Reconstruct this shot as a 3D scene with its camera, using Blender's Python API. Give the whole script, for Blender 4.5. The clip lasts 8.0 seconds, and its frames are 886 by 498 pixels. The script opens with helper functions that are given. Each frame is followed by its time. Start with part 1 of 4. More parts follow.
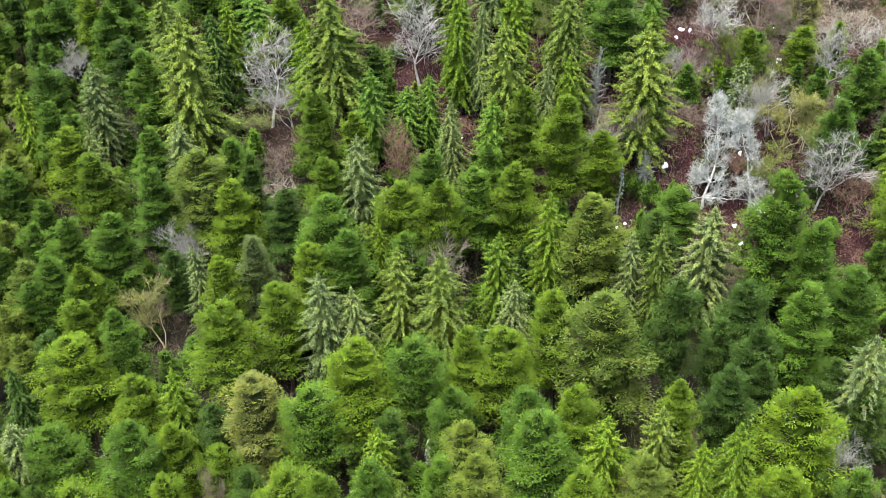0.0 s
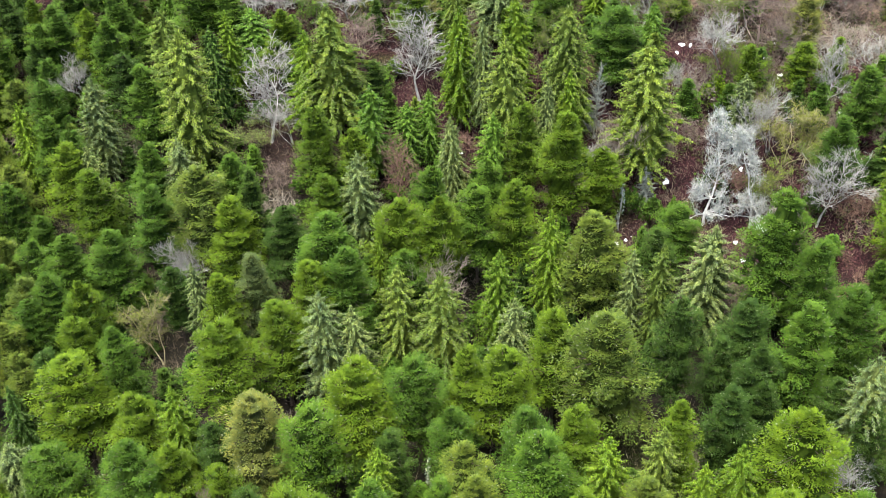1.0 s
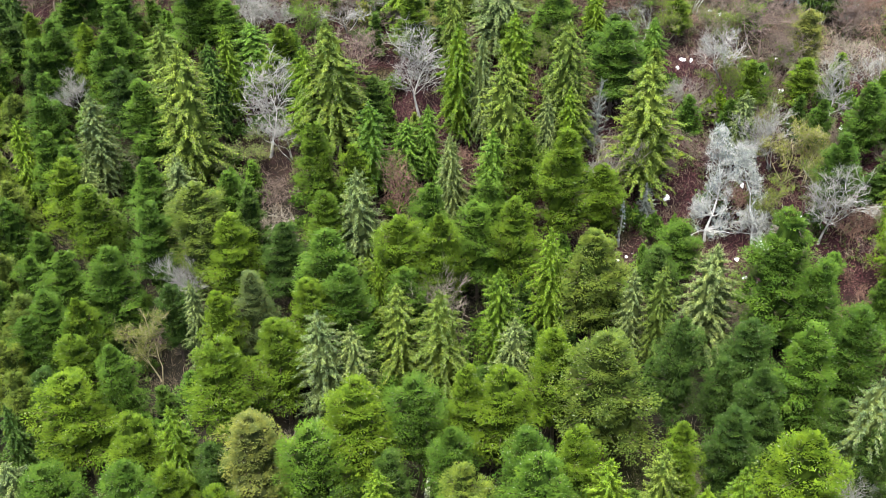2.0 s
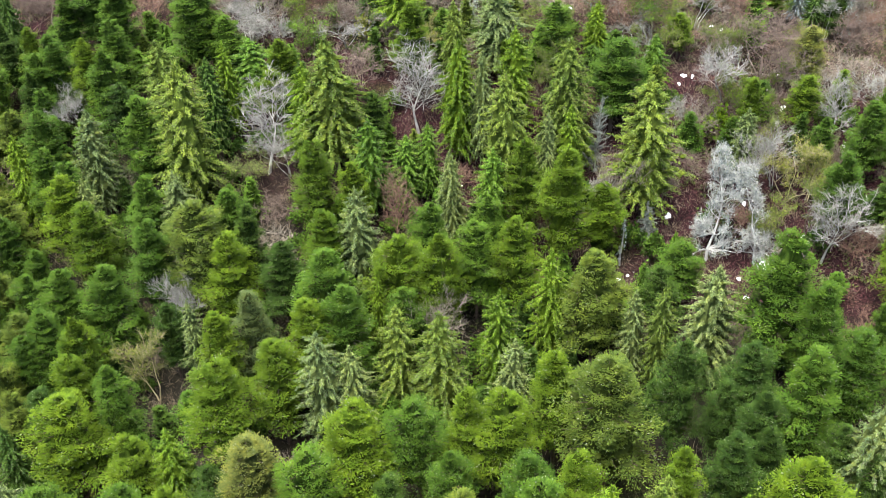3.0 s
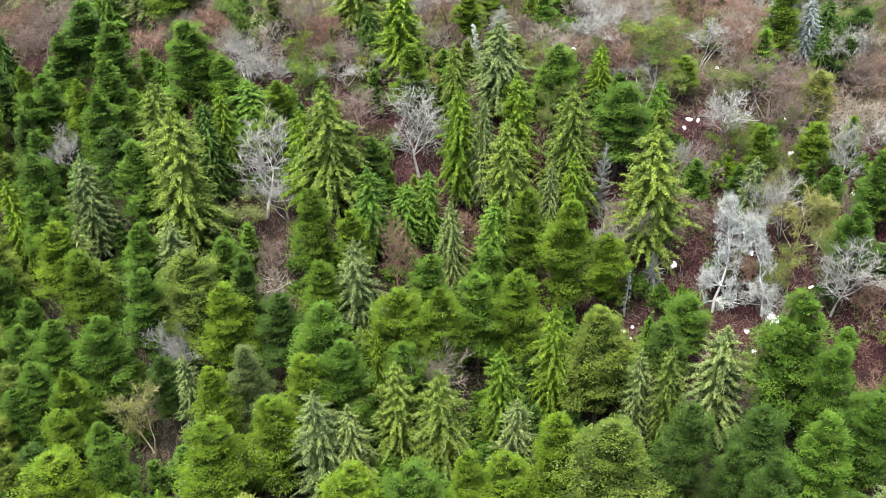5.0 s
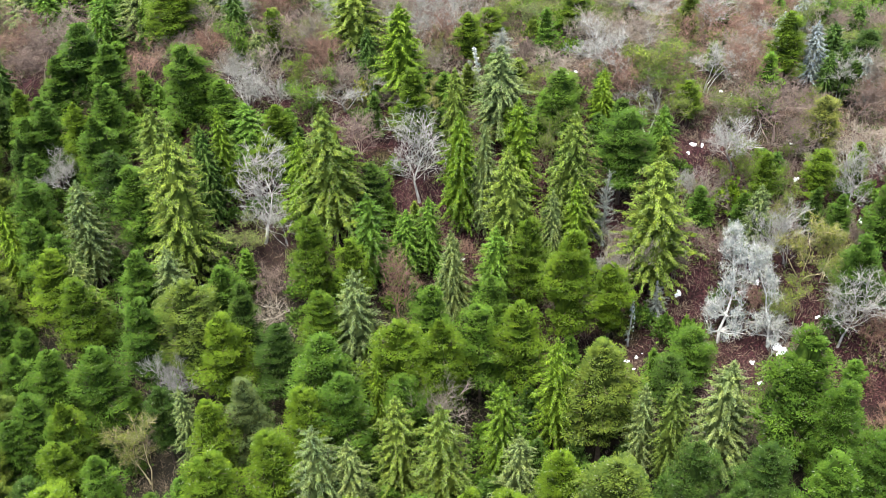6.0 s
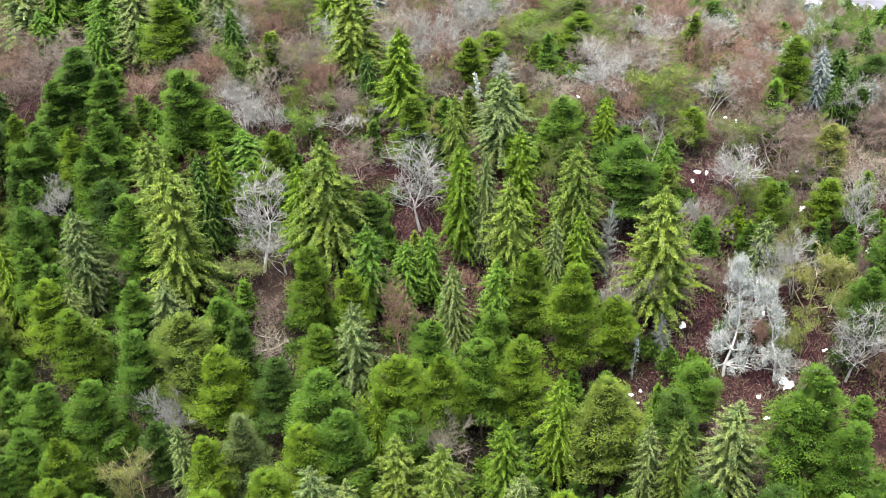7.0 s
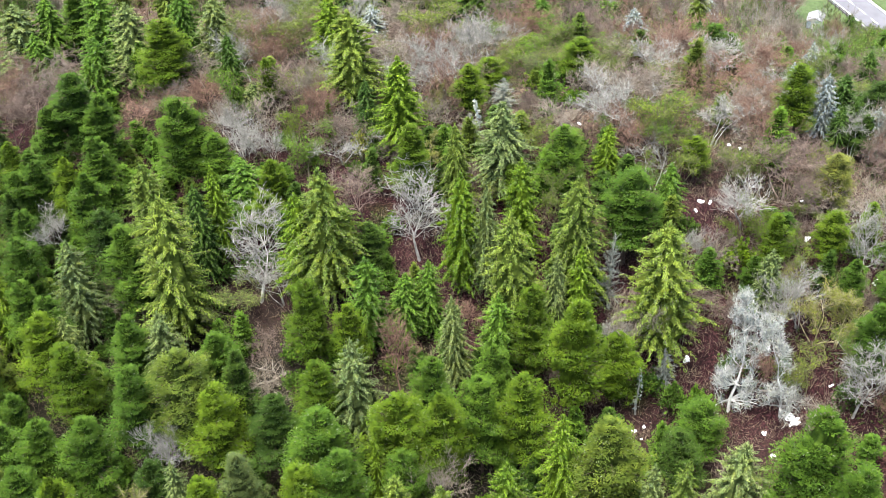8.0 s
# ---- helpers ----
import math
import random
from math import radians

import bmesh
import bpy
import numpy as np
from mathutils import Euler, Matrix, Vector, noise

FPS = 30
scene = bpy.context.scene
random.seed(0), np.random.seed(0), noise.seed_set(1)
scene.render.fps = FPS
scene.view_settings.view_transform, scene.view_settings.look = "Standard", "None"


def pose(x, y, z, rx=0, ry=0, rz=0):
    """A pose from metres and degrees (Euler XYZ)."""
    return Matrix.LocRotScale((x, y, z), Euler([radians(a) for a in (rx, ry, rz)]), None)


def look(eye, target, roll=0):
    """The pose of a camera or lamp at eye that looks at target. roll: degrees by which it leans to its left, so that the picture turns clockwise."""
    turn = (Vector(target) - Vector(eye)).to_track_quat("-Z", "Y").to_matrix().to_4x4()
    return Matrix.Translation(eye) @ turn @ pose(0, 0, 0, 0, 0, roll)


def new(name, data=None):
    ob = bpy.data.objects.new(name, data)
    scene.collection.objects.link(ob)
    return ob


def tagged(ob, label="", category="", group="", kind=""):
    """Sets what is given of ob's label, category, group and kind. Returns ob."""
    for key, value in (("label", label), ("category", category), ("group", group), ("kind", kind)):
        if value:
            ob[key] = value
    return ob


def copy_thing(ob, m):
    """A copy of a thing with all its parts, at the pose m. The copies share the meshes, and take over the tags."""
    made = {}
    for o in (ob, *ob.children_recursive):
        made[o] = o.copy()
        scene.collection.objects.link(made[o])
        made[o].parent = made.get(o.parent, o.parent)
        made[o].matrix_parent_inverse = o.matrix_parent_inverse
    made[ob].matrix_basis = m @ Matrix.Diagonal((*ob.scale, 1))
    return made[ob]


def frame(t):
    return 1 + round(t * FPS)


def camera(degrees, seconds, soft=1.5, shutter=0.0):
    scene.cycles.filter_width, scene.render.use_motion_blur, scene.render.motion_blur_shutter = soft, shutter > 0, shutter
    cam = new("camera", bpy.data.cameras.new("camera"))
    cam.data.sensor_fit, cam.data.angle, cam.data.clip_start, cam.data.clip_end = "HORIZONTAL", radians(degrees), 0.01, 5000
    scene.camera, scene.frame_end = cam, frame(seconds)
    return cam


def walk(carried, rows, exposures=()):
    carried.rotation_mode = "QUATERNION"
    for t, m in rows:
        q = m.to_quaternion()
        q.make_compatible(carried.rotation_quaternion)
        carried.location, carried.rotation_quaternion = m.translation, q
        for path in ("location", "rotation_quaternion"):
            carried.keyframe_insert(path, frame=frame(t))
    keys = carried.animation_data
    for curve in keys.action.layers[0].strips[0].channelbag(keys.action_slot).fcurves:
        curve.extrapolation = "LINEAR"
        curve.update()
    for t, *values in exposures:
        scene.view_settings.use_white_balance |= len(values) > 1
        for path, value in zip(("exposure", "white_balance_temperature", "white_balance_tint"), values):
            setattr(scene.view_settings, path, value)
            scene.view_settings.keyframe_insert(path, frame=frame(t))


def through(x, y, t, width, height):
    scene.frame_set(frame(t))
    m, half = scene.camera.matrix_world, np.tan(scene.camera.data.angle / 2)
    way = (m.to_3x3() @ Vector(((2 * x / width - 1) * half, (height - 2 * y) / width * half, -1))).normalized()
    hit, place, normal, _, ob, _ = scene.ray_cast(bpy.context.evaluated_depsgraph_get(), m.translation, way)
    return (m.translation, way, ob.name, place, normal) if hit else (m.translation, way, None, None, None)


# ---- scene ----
# ---- the camera and its flight ----
cam = camera(45.0, 8.0, soft=0.85)
EYE, TILT, LEAN = 112.0, -38.0, 1.5
FLIGHT = [
    (0.0, -0.000, -0.000, 0.000, -0.000, 0.000, -0.000),
    (0.5, -0.003, 0.256, 0.658, 0.001, 0.168, 0.013),
    (1.0, -0.001, 0.524, 1.327, 0.003, 0.333, 0.029),
    (1.5, 0.012, 0.824, 2.028, 0.004, 0.487, 0.043),
    (3.0, 0.132, 2.287, 4.775, 0.022, 0.776, 0.066),
    (3.5, 0.197, 2.901, 5.990, 0.054, 0.862, 0.075),
    (4.0, 0.270, 3.561, 7.284, 0.082, 0.963, 0.080),
    (4.5, 0.334, 4.269, 8.640, 0.124, 1.086, 0.091),
    (6.0, 0.488, 6.891, 13.103, 0.256, 1.437, 0.183),
    (6.5, 0.537, 7.846, 14.743, 0.296, 1.559, 0.234),
    (7.0, 0.580, 8.819, 16.417, 0.337, 1.675, 0.286),
    (7.5, 0.637, 9.803, 18.133, 0.351, 1.804, 0.348),
    (8.0, 0.690, 10.790, 19.861, 0.367, 1.928, 0.413),
]
walk(cam, [(t, pose(0, 0, EYE, TILT, LEAN, 0) @ pose(x, y, z, 90 + pitch, roll, yaw)) for t, x, y, z, yaw, pitch, roll in FLIGHT],
     exposures=[(0.0, 2.85), (8.0, 2.85)])

# ---- overcast daylight ----
SUN_ELEVATION, SUN_AZIMUTH = 79.0, 235.0
world = bpy.data.worlds.new("overcast_sky")
world.use_nodes = True
scene.world = world
sky = world.node_tree.nodes.new("ShaderNodeTexSky")
sky.sky_type = "NISHITA"
sky.sun_disc = False
sky.sun_elevation, sky.sun_rotation = radians(SUN_ELEVATION), radians(SUN_AZIMUTH)
sky.air_density, sky.dust_density, sky.ozone_density = 1.0, 4.0, 1.0
background = world.node_tree.nodes["Background"]
world.node_tree.links.new(sky.outputs[0], background.inputs[0])
background.inputs[1].default_value = 0.074
sun = new("sun", bpy.data.lights.new("sun", "SUN"))
sun.data.energy, sun.data.angle, sun.data.color = 2.1, radians(50), (1.0, 0.96, 0.9)
az = radians(SUN_AZIMUTH)
sun.matrix_world = look((math.sin(az) * 50, math.cos(az) * 50, 200 + 50 * math.tan(radians(SUN_ELEVATION))), (0, 0, 200))


# ---- materials ----
def nodes_of(name):
    mat = bpy.data.materials.new(name)
    mat.use_nodes = True
    return mat, mat.node_tree.nodes, mat.node_tree.links, mat.node_tree.nodes["Principled BSDF"]


def mapped(nodes, links, scale, detail=4.0, kind="noise", source="Object"):
    tc = nodes.new("ShaderNodeTexCoord")
    tex = nodes.new("ShaderNodeTexNoise" if kind == "noise" else "ShaderNodeTexVoronoi")
    tex.inputs["Scale"].default_value = scale
    if kind == "noise":
        tex.inputs["Detail"].default_value = detail
    links.new(tc.outputs[source], tex.inputs["Vector"])
    return tex


def ramp(nodes, links, value, stops):
    node = nodes.new("ShaderNodeValToRGB")
    elements = node.color_ramp.elements
    while len(elements) < len(stops):
        elements.new(0.5)
    for e, (at, colour) in zip(elements, stops):
        e.position, e.color = at, (*colour, 1)
    links.new(value, node.inputs["Fac"])
    return node.outputs["Color"]


def multiply(nodes, links, a, b):
    node = nodes.new("ShaderNodeMix")
    node.data_type, node.blend_type = "RGBA", "MULTIPLY"
    node.inputs["Factor"].default_value = 1.0
    links.new(a, node.inputs["A"])
    links.new(b, node.inputs["B"])
    return node.outputs["Result"]


def mixed(nodes, links, factor, a, b):
    node = nodes.new("ShaderNodeMix")
    node.data_type = "RGBA"
    links.new(factor, node.inputs["Factor"])
    for source, socket in ((a, "A"), (b, "B")):
        if isinstance(source, tuple):
            node.inputs[socket].default_value = (*source, 1)
        else:
            links.new(source, node.inputs[socket])
    return node.outputs["Result"]


def leaf_material(name, rough=0.55, through=0.25, spread=(0.55, 1.42), frost=0.85, shade=1.0, fleck=0.0):
    """Foliage in the plant's own colour, each spray a little lighter or darker, with broad patches. shade: below 1
    paints it as foliage in shadow.
    """
    mat, nodes, links, bsdf = nodes_of(name)
    info, geo = nodes.new("ShaderNodeObjectInfo"), nodes.new("ShaderNodeNewGeometry")
    lo, hi = spread
    sprays = ramp(nodes, links, geo.outputs["Random Per Island"], [(0.0, (lo * 0.92, lo, lo * 1.1)), (0.5, (1.0, 1.0, 1.0)), (1.0, (hi * 1.04, hi, hi * frost))])
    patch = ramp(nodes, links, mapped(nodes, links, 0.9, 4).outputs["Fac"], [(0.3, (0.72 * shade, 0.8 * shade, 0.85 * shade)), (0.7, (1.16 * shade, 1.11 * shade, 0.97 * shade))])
    grain = ramp(nodes, links, mapped(nodes, links, 1.9, 3).outputs["Fac"], [(0.36, (0.6, 0.65, 0.7)), (0.64, (1.26, 1.22, 1.14))])
    patch = multiply(nodes, links, patch, grain)
    own = ramp(nodes, links, info.outputs["Random"], [(0.0, (0.78, 0.82, 0.84)), (1.0, (1.2, 1.15, 0.97))])
    colour = multiply(nodes, links, multiply(nodes, links, multiply(nodes, links, info.outputs["Color"], sprays), patch), own)
    if fleck:
        # a few twigs are dead and crusted with pale lichen
        pale = ramp(nodes, links, geo.outputs["Random Per Island"], [(1 - fleck, (0, 0, 0)), (1 - fleck + 0.004, (0.7, 0.7, 0.7))])
        colour = mixed(nodes, links, pale, colour, (0.19, 0.22, 0.15))
    links.new(colour, bsdf.inputs["Base Color"])
    bsdf.inputs["Roughness"].default_value = rough
    bsdf.inputs["Specular IOR Level"].default_value = 0.08
    glow = nodes.new("ShaderNodeBsdfTranslucent")
    links.new(colour, glow.inputs["Color"])
    mix = nodes.new("ShaderNodeMixShader")
    mix.inputs[0].default_value = through
    links.new(bsdf.outputs[0], mix.inputs[1])
    links.new(glow.outputs[0], mix.inputs[2])
    links.new(mix.outputs[0], nodes["Material Output"].inputs["Surface"])
    return mat


def bark_material(name, fixed=None):
    mat, nodes, links, bsdf = nodes_of(name)
    coarse = ramp(nodes, links, mapped(nodes, links, 2.2, 5).outputs["Fac"], [(0.3, (0.6, 0.58, 0.56)), (0.72, (1.25, 1.25, 1.2))])
    if fixed:
        rgb = nodes.new("ShaderNodeRGB")
        rgb.outputs[0].default_value = (*fixed, 1)
        source = rgb.outputs[0]
    else:
        source = nodes.new("ShaderNodeObjectInfo").outputs["Color"]
    geo = nodes.new("ShaderNodeNewGeometry")
    each = ramp(nodes, links, geo.outputs["Random Per Island"], [(0.0, (0.7, 0.68, 0.66)), (1.0, (1.25, 1.25, 1.25))])
    links.new(multiply(nodes, links, multiply(nodes, links, source, coarse), each), bsdf.inputs["Base Color"])
    bsdf.inputs["Roughness"].default_value = 0.9
    bsdf.inputs["Specular IOR Level"].default_value = 0.15
    bump = nodes.new("ShaderNodeBump")
    bump.inputs["Strength"].default_value = 0.5
    links.new(mapped(nodes, links, 14, 4).outputs["Fac"], bump.inputs["Height"])
    links.new(bump.outputs[0], bsdf.inputs["Normal"])
    return mat


def plain_material(name, colour, rough, scale=3.0, depth=0.25, fine=30.0, metal=0.0):
    """A named surface with stains at one scale and grain at another."""
    mat, nodes, links, bsdf = nodes_of(name)
    a = ramp(nodes, links, mapped(nodes, links, scale, 5).outputs["Fac"], [(0.3, tuple(c * (1 - depth) for c in colour)), (0.7, tuple(min(1, c * (1 + depth)) for c in colour))])
    b = ramp(nodes, links, mapped(nodes, links, fine, 3).outputs["Fac"], [(0.3, (0.85, 0.85, 0.85)), (0.7, (1.1, 1.1, 1.1))])
    links.new(multiply(nodes, links, a, b), bsdf.inputs["Base Color"])
    bsdf.inputs["Roughness"].default_value = rough
    bsdf.inputs["Metallic"].default_value = metal
    bump = nodes.new("ShaderNodeBump")
    bump.inputs["Strength"].default_value = 0.25
    links.new(mapped(nodes, links, fine, 3).outputs["Fac"], bump.inputs["Height"])
    links.new(bump.outputs[0], bsdf.inputs["Normal"])
    return mat


def soil_material():
    """Forest floor: red-brown needle litter, duff with painted shade under the stand, moss and pale brush; grass
    towards the road.
    """
    mat, nodes, links, bsdf = nodes_of("forest_floor")
    litter = ramp(nodes, links, mapped(nodes, links, 0.35, 6).outputs["Fac"], [(0.3, (0.010, 0.005, 0.0055)), (0.52, (0.024, 0.010, 0.0115)), (0.75, (0.042, 0.022, 0.021))])
    fine = ramp(nodes, links, mapped(nodes, links, 4.5, 8).outputs["Fac"], [(0.36, (0.3, 0.28, 0.28)), (0.52, (0.9, 0.9, 0.9)), (0.68, (2.3, 2.1, 2.0))])
    moss = ramp(nodes, links, mapped(nodes, links, 0.12, 5).outputs["Fac"], [(0.56, (0, 0, 0)), (0.7, (0.7, 0.7, 0.7))])
    geo, split = nodes.new("ShaderNodeNewGeometry"), nodes.new("ShaderNodeSeparateXYZ")
    links.new(geo.outputs["Position"], split.inputs[0])
    # duff, with the shade under the conifers put into its colour
    shaded_duff = ramp(nodes, links, mapped(nodes, links, 0.8, 6).outputs["Fac"], [(0.35, (0.010, 0.009, 0.007)), (0.65, (0.022, 0.019, 0.012))])
    straw = multiply(nodes, links, fine, ramp(nodes, links, mapped(nodes, links, 0.6, 6).outputs["Fac"], [(0.35, (0.045, 0.032, 0.026)), (0.65, (0.085, 0.064, 0.047))]))

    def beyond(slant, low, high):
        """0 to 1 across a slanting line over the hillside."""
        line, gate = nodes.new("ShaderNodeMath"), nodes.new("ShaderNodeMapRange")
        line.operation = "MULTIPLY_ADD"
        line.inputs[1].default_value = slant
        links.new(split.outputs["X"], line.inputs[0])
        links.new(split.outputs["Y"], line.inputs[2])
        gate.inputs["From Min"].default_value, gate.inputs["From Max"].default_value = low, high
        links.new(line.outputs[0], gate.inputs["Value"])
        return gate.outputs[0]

    # painted shade: the dark duff covers the stand, up to this slanting line
    litter = mixed(nodes, links, beyond(0.55, 110, 126), shaded_duff, multiply(nodes, links, litter, fine))
    litter = mixed(nodes, links, beyond(0.4, 147, 162), litter, straw)
    base = mixed(nodes, links, moss, litter, multiply(nodes, links, fine, ramp(nodes, links, mapped(nodes, links, 1.4, 6).outputs["Fac"], [(0.35, (0.022, 0.028, 0.009)), (0.65, (0.045, 0.054, 0.016))])))
    gates = []
    for axis, low, high in (("X", 82, 92), ("Y", 236, 252)):
        gate = nodes.new("ShaderNodeMapRange")
        gate.inputs["From Min"].default_value, gate.inputs["From Max"].default_value = low, high
        links.new(split.outputs[axis], gate.inputs["Value"])
        gates.append(gate.outputs[0])
    both = nodes.new("ShaderNodeMath")
    both.operation = "MULTIPLY"
    links.new(gates[0], both.inputs[0])
    links.new(gates[1], both.inputs[1])
    grass = ramp(nodes, links, mapped(nodes, links, 0.9, 6).outputs["Fac"], [(0.3, (0.035, 0.055, 0.022)), (0.7, (0.065, 0.092, 0.038))])
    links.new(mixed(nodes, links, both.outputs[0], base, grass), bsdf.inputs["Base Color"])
    bsdf.inputs["Roughness"].default_value = 0.95
    bsdf.inputs["Specular IOR Level"].default_value = 0.1
    bump = nodes.new("ShaderNodeBump")
    bump.inputs["Strength"].default_value, bump.inputs["Distance"].default_value = 0.8, 0.3
    links.new(mapped(nodes, links, 2.5, 6).outputs["Fac"], bump.inputs["Height"])
    links.new(bump.outputs[0], bsdf.inputs["Normal"])
    return mat


NEEDLES = leaf_material("conifer_needles", 0.7, 0.22, (0.92, 1.08), fleck=0.022)
SPRUCE_NEEDLES = leaf_material("spruce_needles", 0.7, 0.22, (0.9, 1.08), 1.5, fleck=0.05)
# the needle colour cut to 0.38, painting the shadow deep inside the crowns
SHADED_NEEDLES = leaf_material("shaded_inner_needles", 0.8, 0.0, (0.75, 1.2), 0.7, 0.38)
LICHEN = leaf_material("grey_lichen", 0.8, 0.1, (0.6, 1.35))
CATKINS = leaf_material("mossy_twig_fuzz", 0.8, 0.3, (0.6, 1.4))
BROADLEAF = leaf_material("shrub_leaves", 0.5, 0.3)
CONIFER_BARK = bark_material("conifer_bark", (0.075, 0.058, 0.048))
PALE_BARK = bark_material("deciduous_bark")
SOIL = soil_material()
SNOW = plain_material("old_snow", (0.82, 0.84, 0.88), 0.7, 1.5, 0.08, 12)
ASPHALT = plain_material("worn_asphalt", (0.085, 0.086, 0.098), 0.85, 0.3, 0.15, 20)
ROAD_PAINT = plain_material("road_paint", (0.75, 0.75, 0.74), 0.6, 2.0, 0.15, 20)
CONCRETE = plain_material("pale_concrete", (0.55, 0.54, 0.52), 0.85, 0.8, 0.15, 15)
STEEL = plain_material("galvanised_steel", (0.16, 0.16, 0.16), 0.5, 1.0, 0.2, 25, 0.6)
POST_WOOD = plain_material("weathered_post", (0.09, 0.08, 0.07), 0.9, 3.0, 0.3, 30)
SHED_WALL = plain_material("painted_boards", (0.24, 0.31, 0.35), 0.7, 1.0, 0.15, 12)
SHED_ROOF = plain_material("grey_roof_felt", (0.2, 0.21, 0.225), 0.85, 1.0, 0.15, 12)
DARK_GLASS = plain_material("dark_window_glass", (0.03, 0.035, 0.04), 0.1, 2.0, 0.1, 8)
WHITE_TRIM = plain_material("white_trim", (0.7, 0.7, 0.68), 0.6, 2.0, 0.1, 20)


# ---- mesh helpers ----
def solid(name, verts, faces, material, parent=None, label="", smooth=False):
    mesh = bpy.data.meshes.new(name)
    mesh.from_pydata([tuple(v) for v in verts] if not isinstance(verts, np.ndarray) else verts.tolist(), [], faces if isinstance(faces, list) else faces.tolist())
    mesh.materials.append(material)
    if smooth:
        mesh.shade_smooth()
    mesh.update()
    ob = new(name, mesh)
    ob.parent = parent
    if label:
        tagged(ob, label)
    return ob


def box_bm(bm, lo, hi):
    made = bmesh.ops.create_cube(bm, size=1.0)["verts"]
    for v in made:
        v.co = Vector([lo[i] + (v.co[i] + 0.5) * (hi[i] - lo[i]) for i in range(3)])
    return made


def part(name, bm, material, parent, label=""):
    mesh = bpy.data.meshes.new(name)
    bm.to_mesh(mesh)
    bm.free()
    mesh.materials.append(material)
    ob = new(name, mesh)
    ob.parent = parent
    if label:
        tagged(ob, label)
    return ob


def unit(a):
    return a / np.maximum(np.linalg.norm(a, axis=-1, keepdims=True), 1e-9)


class Heap:
    """Collects points and faces of one mesh."""

    def __init__(self):
        self.points, self.faces, self.count = [], [], 0

    def add(self, points, faces):
        self.points.append(points)
        self.faces.append(faces + self.count)
        self.count += len(points)

    def arrays(self):
        return np.concatenate(self.points), np.concatenate(self.faces)

    def tubes(self, a, b, ra, rb, sides=3):
        """Tapered limbs from the points a to the points b."""
        a, b = np.atleast_2d(a), np.atleast_2d(b)
        n = len(a)
        d = unit(b - a)
        side = unit(np.cross(d, np.where(np.abs(d[:, 2:]) > 0.9, [[1.0, 0, 0]], [[0, 0, 1.0]])))
        up = np.cross(side, d)
        ra, rb = np.broadcast_to(ra, n), np.broadcast_to(rb, n)
        ang = np.arange(sides) * 2 * math.pi / sides
        ring = side[:, None] * np.cos(ang)[None, :, None] + up[:, None] * np.sin(ang)[None, :, None]
        pts = np.concatenate([a[:, None] + ring * ra[:, None, None], b[:, None] + ring * rb[:, None, None]], 1).reshape(-1, 3)
        faces = []
        for k in range(sides):
            j = (k + 1) % sides
            faces += [[k, j, sides + j], [k, sides + j, sides + k]]
        faces = (np.array(faces)[None] + (np.arange(n) * 2 * sides)[:, None, None]).reshape(-1, 3)
        self.add(pts, faces)

    def pole(self, axis, rad, sides=6):
        """One unbroken tapering stem through the points of axis."""
        ang = np.arange(sides) * 2 * math.pi / sides
        ring = np.stack([np.cos(ang), np.sin(ang), 0 * ang], 1)
        pts = (axis[:, None] + ring[None] * rad[:, None, None]).reshape(-1, 3)
        faces = []
        for i in range(len(axis) - 1):
            for k in range(sides):
                j = (k + 1) % sides
                a, b = i * sides, (i + 1) * sides
                faces += [[a + k, a + j, b + j], [a + k, b + j, b + k]]
        self.add(pts, np.array(faces))

    def sprays(self, p, d, up, length, width, spread=0.75):
        """Three-fingered fronds: at p, growing along d, their upper side towards up."""
        n = len(p)
        d = unit(d)
        side = unit(np.cross(d, up))
        nor = np.cross(side, d)
        length, width = np.broadcast_to(length, n)[:, None], np.broadcast_to(width, n)[:, None]
        pts = []
        for turn, frac, at in ((0.0, 1.0, 0.0), (spread, 0.7, 0.12), (-spread, 0.7, 0.12)):
            e = d * math.cos(turn) + side * math.sin(turn)
            s = side * math.cos(turn) - d * math.sin(turn)
            q = p + d * length * at
            mid = q + e * length * frac * 0.45
            pts += [q, mid + s * width * 0.5 - nor * width * 0.22, q + e * length * frac - nor * length * 0.06, mid - s * width * 0.5 - nor * width * 0.22]
        pts = np.stack(pts, 1).reshape(-1, 3)
        faces = []
        for k in range(3):
            faces += [[4 * k, 4 * k + 2, 4 * k + 1], [4 * k, 4 * k + 3, 4 * k + 2]]
        faces = (np.array(faces)[None] + (np.arange(n) * 12)[:, None, None]).reshape(-1, 3)
        self.add(pts, faces)

    def puffs(self, rng, p, size, flat=0.72, fine=True):
        """Ragged clumps of foliage about the points p: many-cornered, each one different."""
        g = (1 + 5 ** 0.5) / 2
        if fine:
            c = np.array([(-1, g, 0), (1, g, 0), (-1, -g, 0), (1, -g, 0), (0, -1, g), (0, 1, g), (0, -1, -g), (0, 1, -g), (g, 0, -1), (g, 0, 1), (-g, 0, -1), (-g, 0, 1)]) / (1 + g * g) ** 0.5
            f = np.array([(0, 11, 5), (0, 5, 1), (0, 1, 7), (0, 7, 10), (0, 10, 11), (1, 5, 9), (5, 11, 4), (11, 10, 2), (10, 7, 6), (7, 1, 8), (3, 9, 4), (3, 4, 2), (3, 2, 6), (3, 6, 8), (3, 8, 9), (4, 9, 5), (2, 4, 11), (6, 2, 10), (8, 6, 7), (9, 8, 1)])
        else:
            c = np.array([(1, 0, 0), (-1, 0, 0), (0, 1, 0), (0, -1, 0), (0, 0, 1), (0, 0, -1.0)])
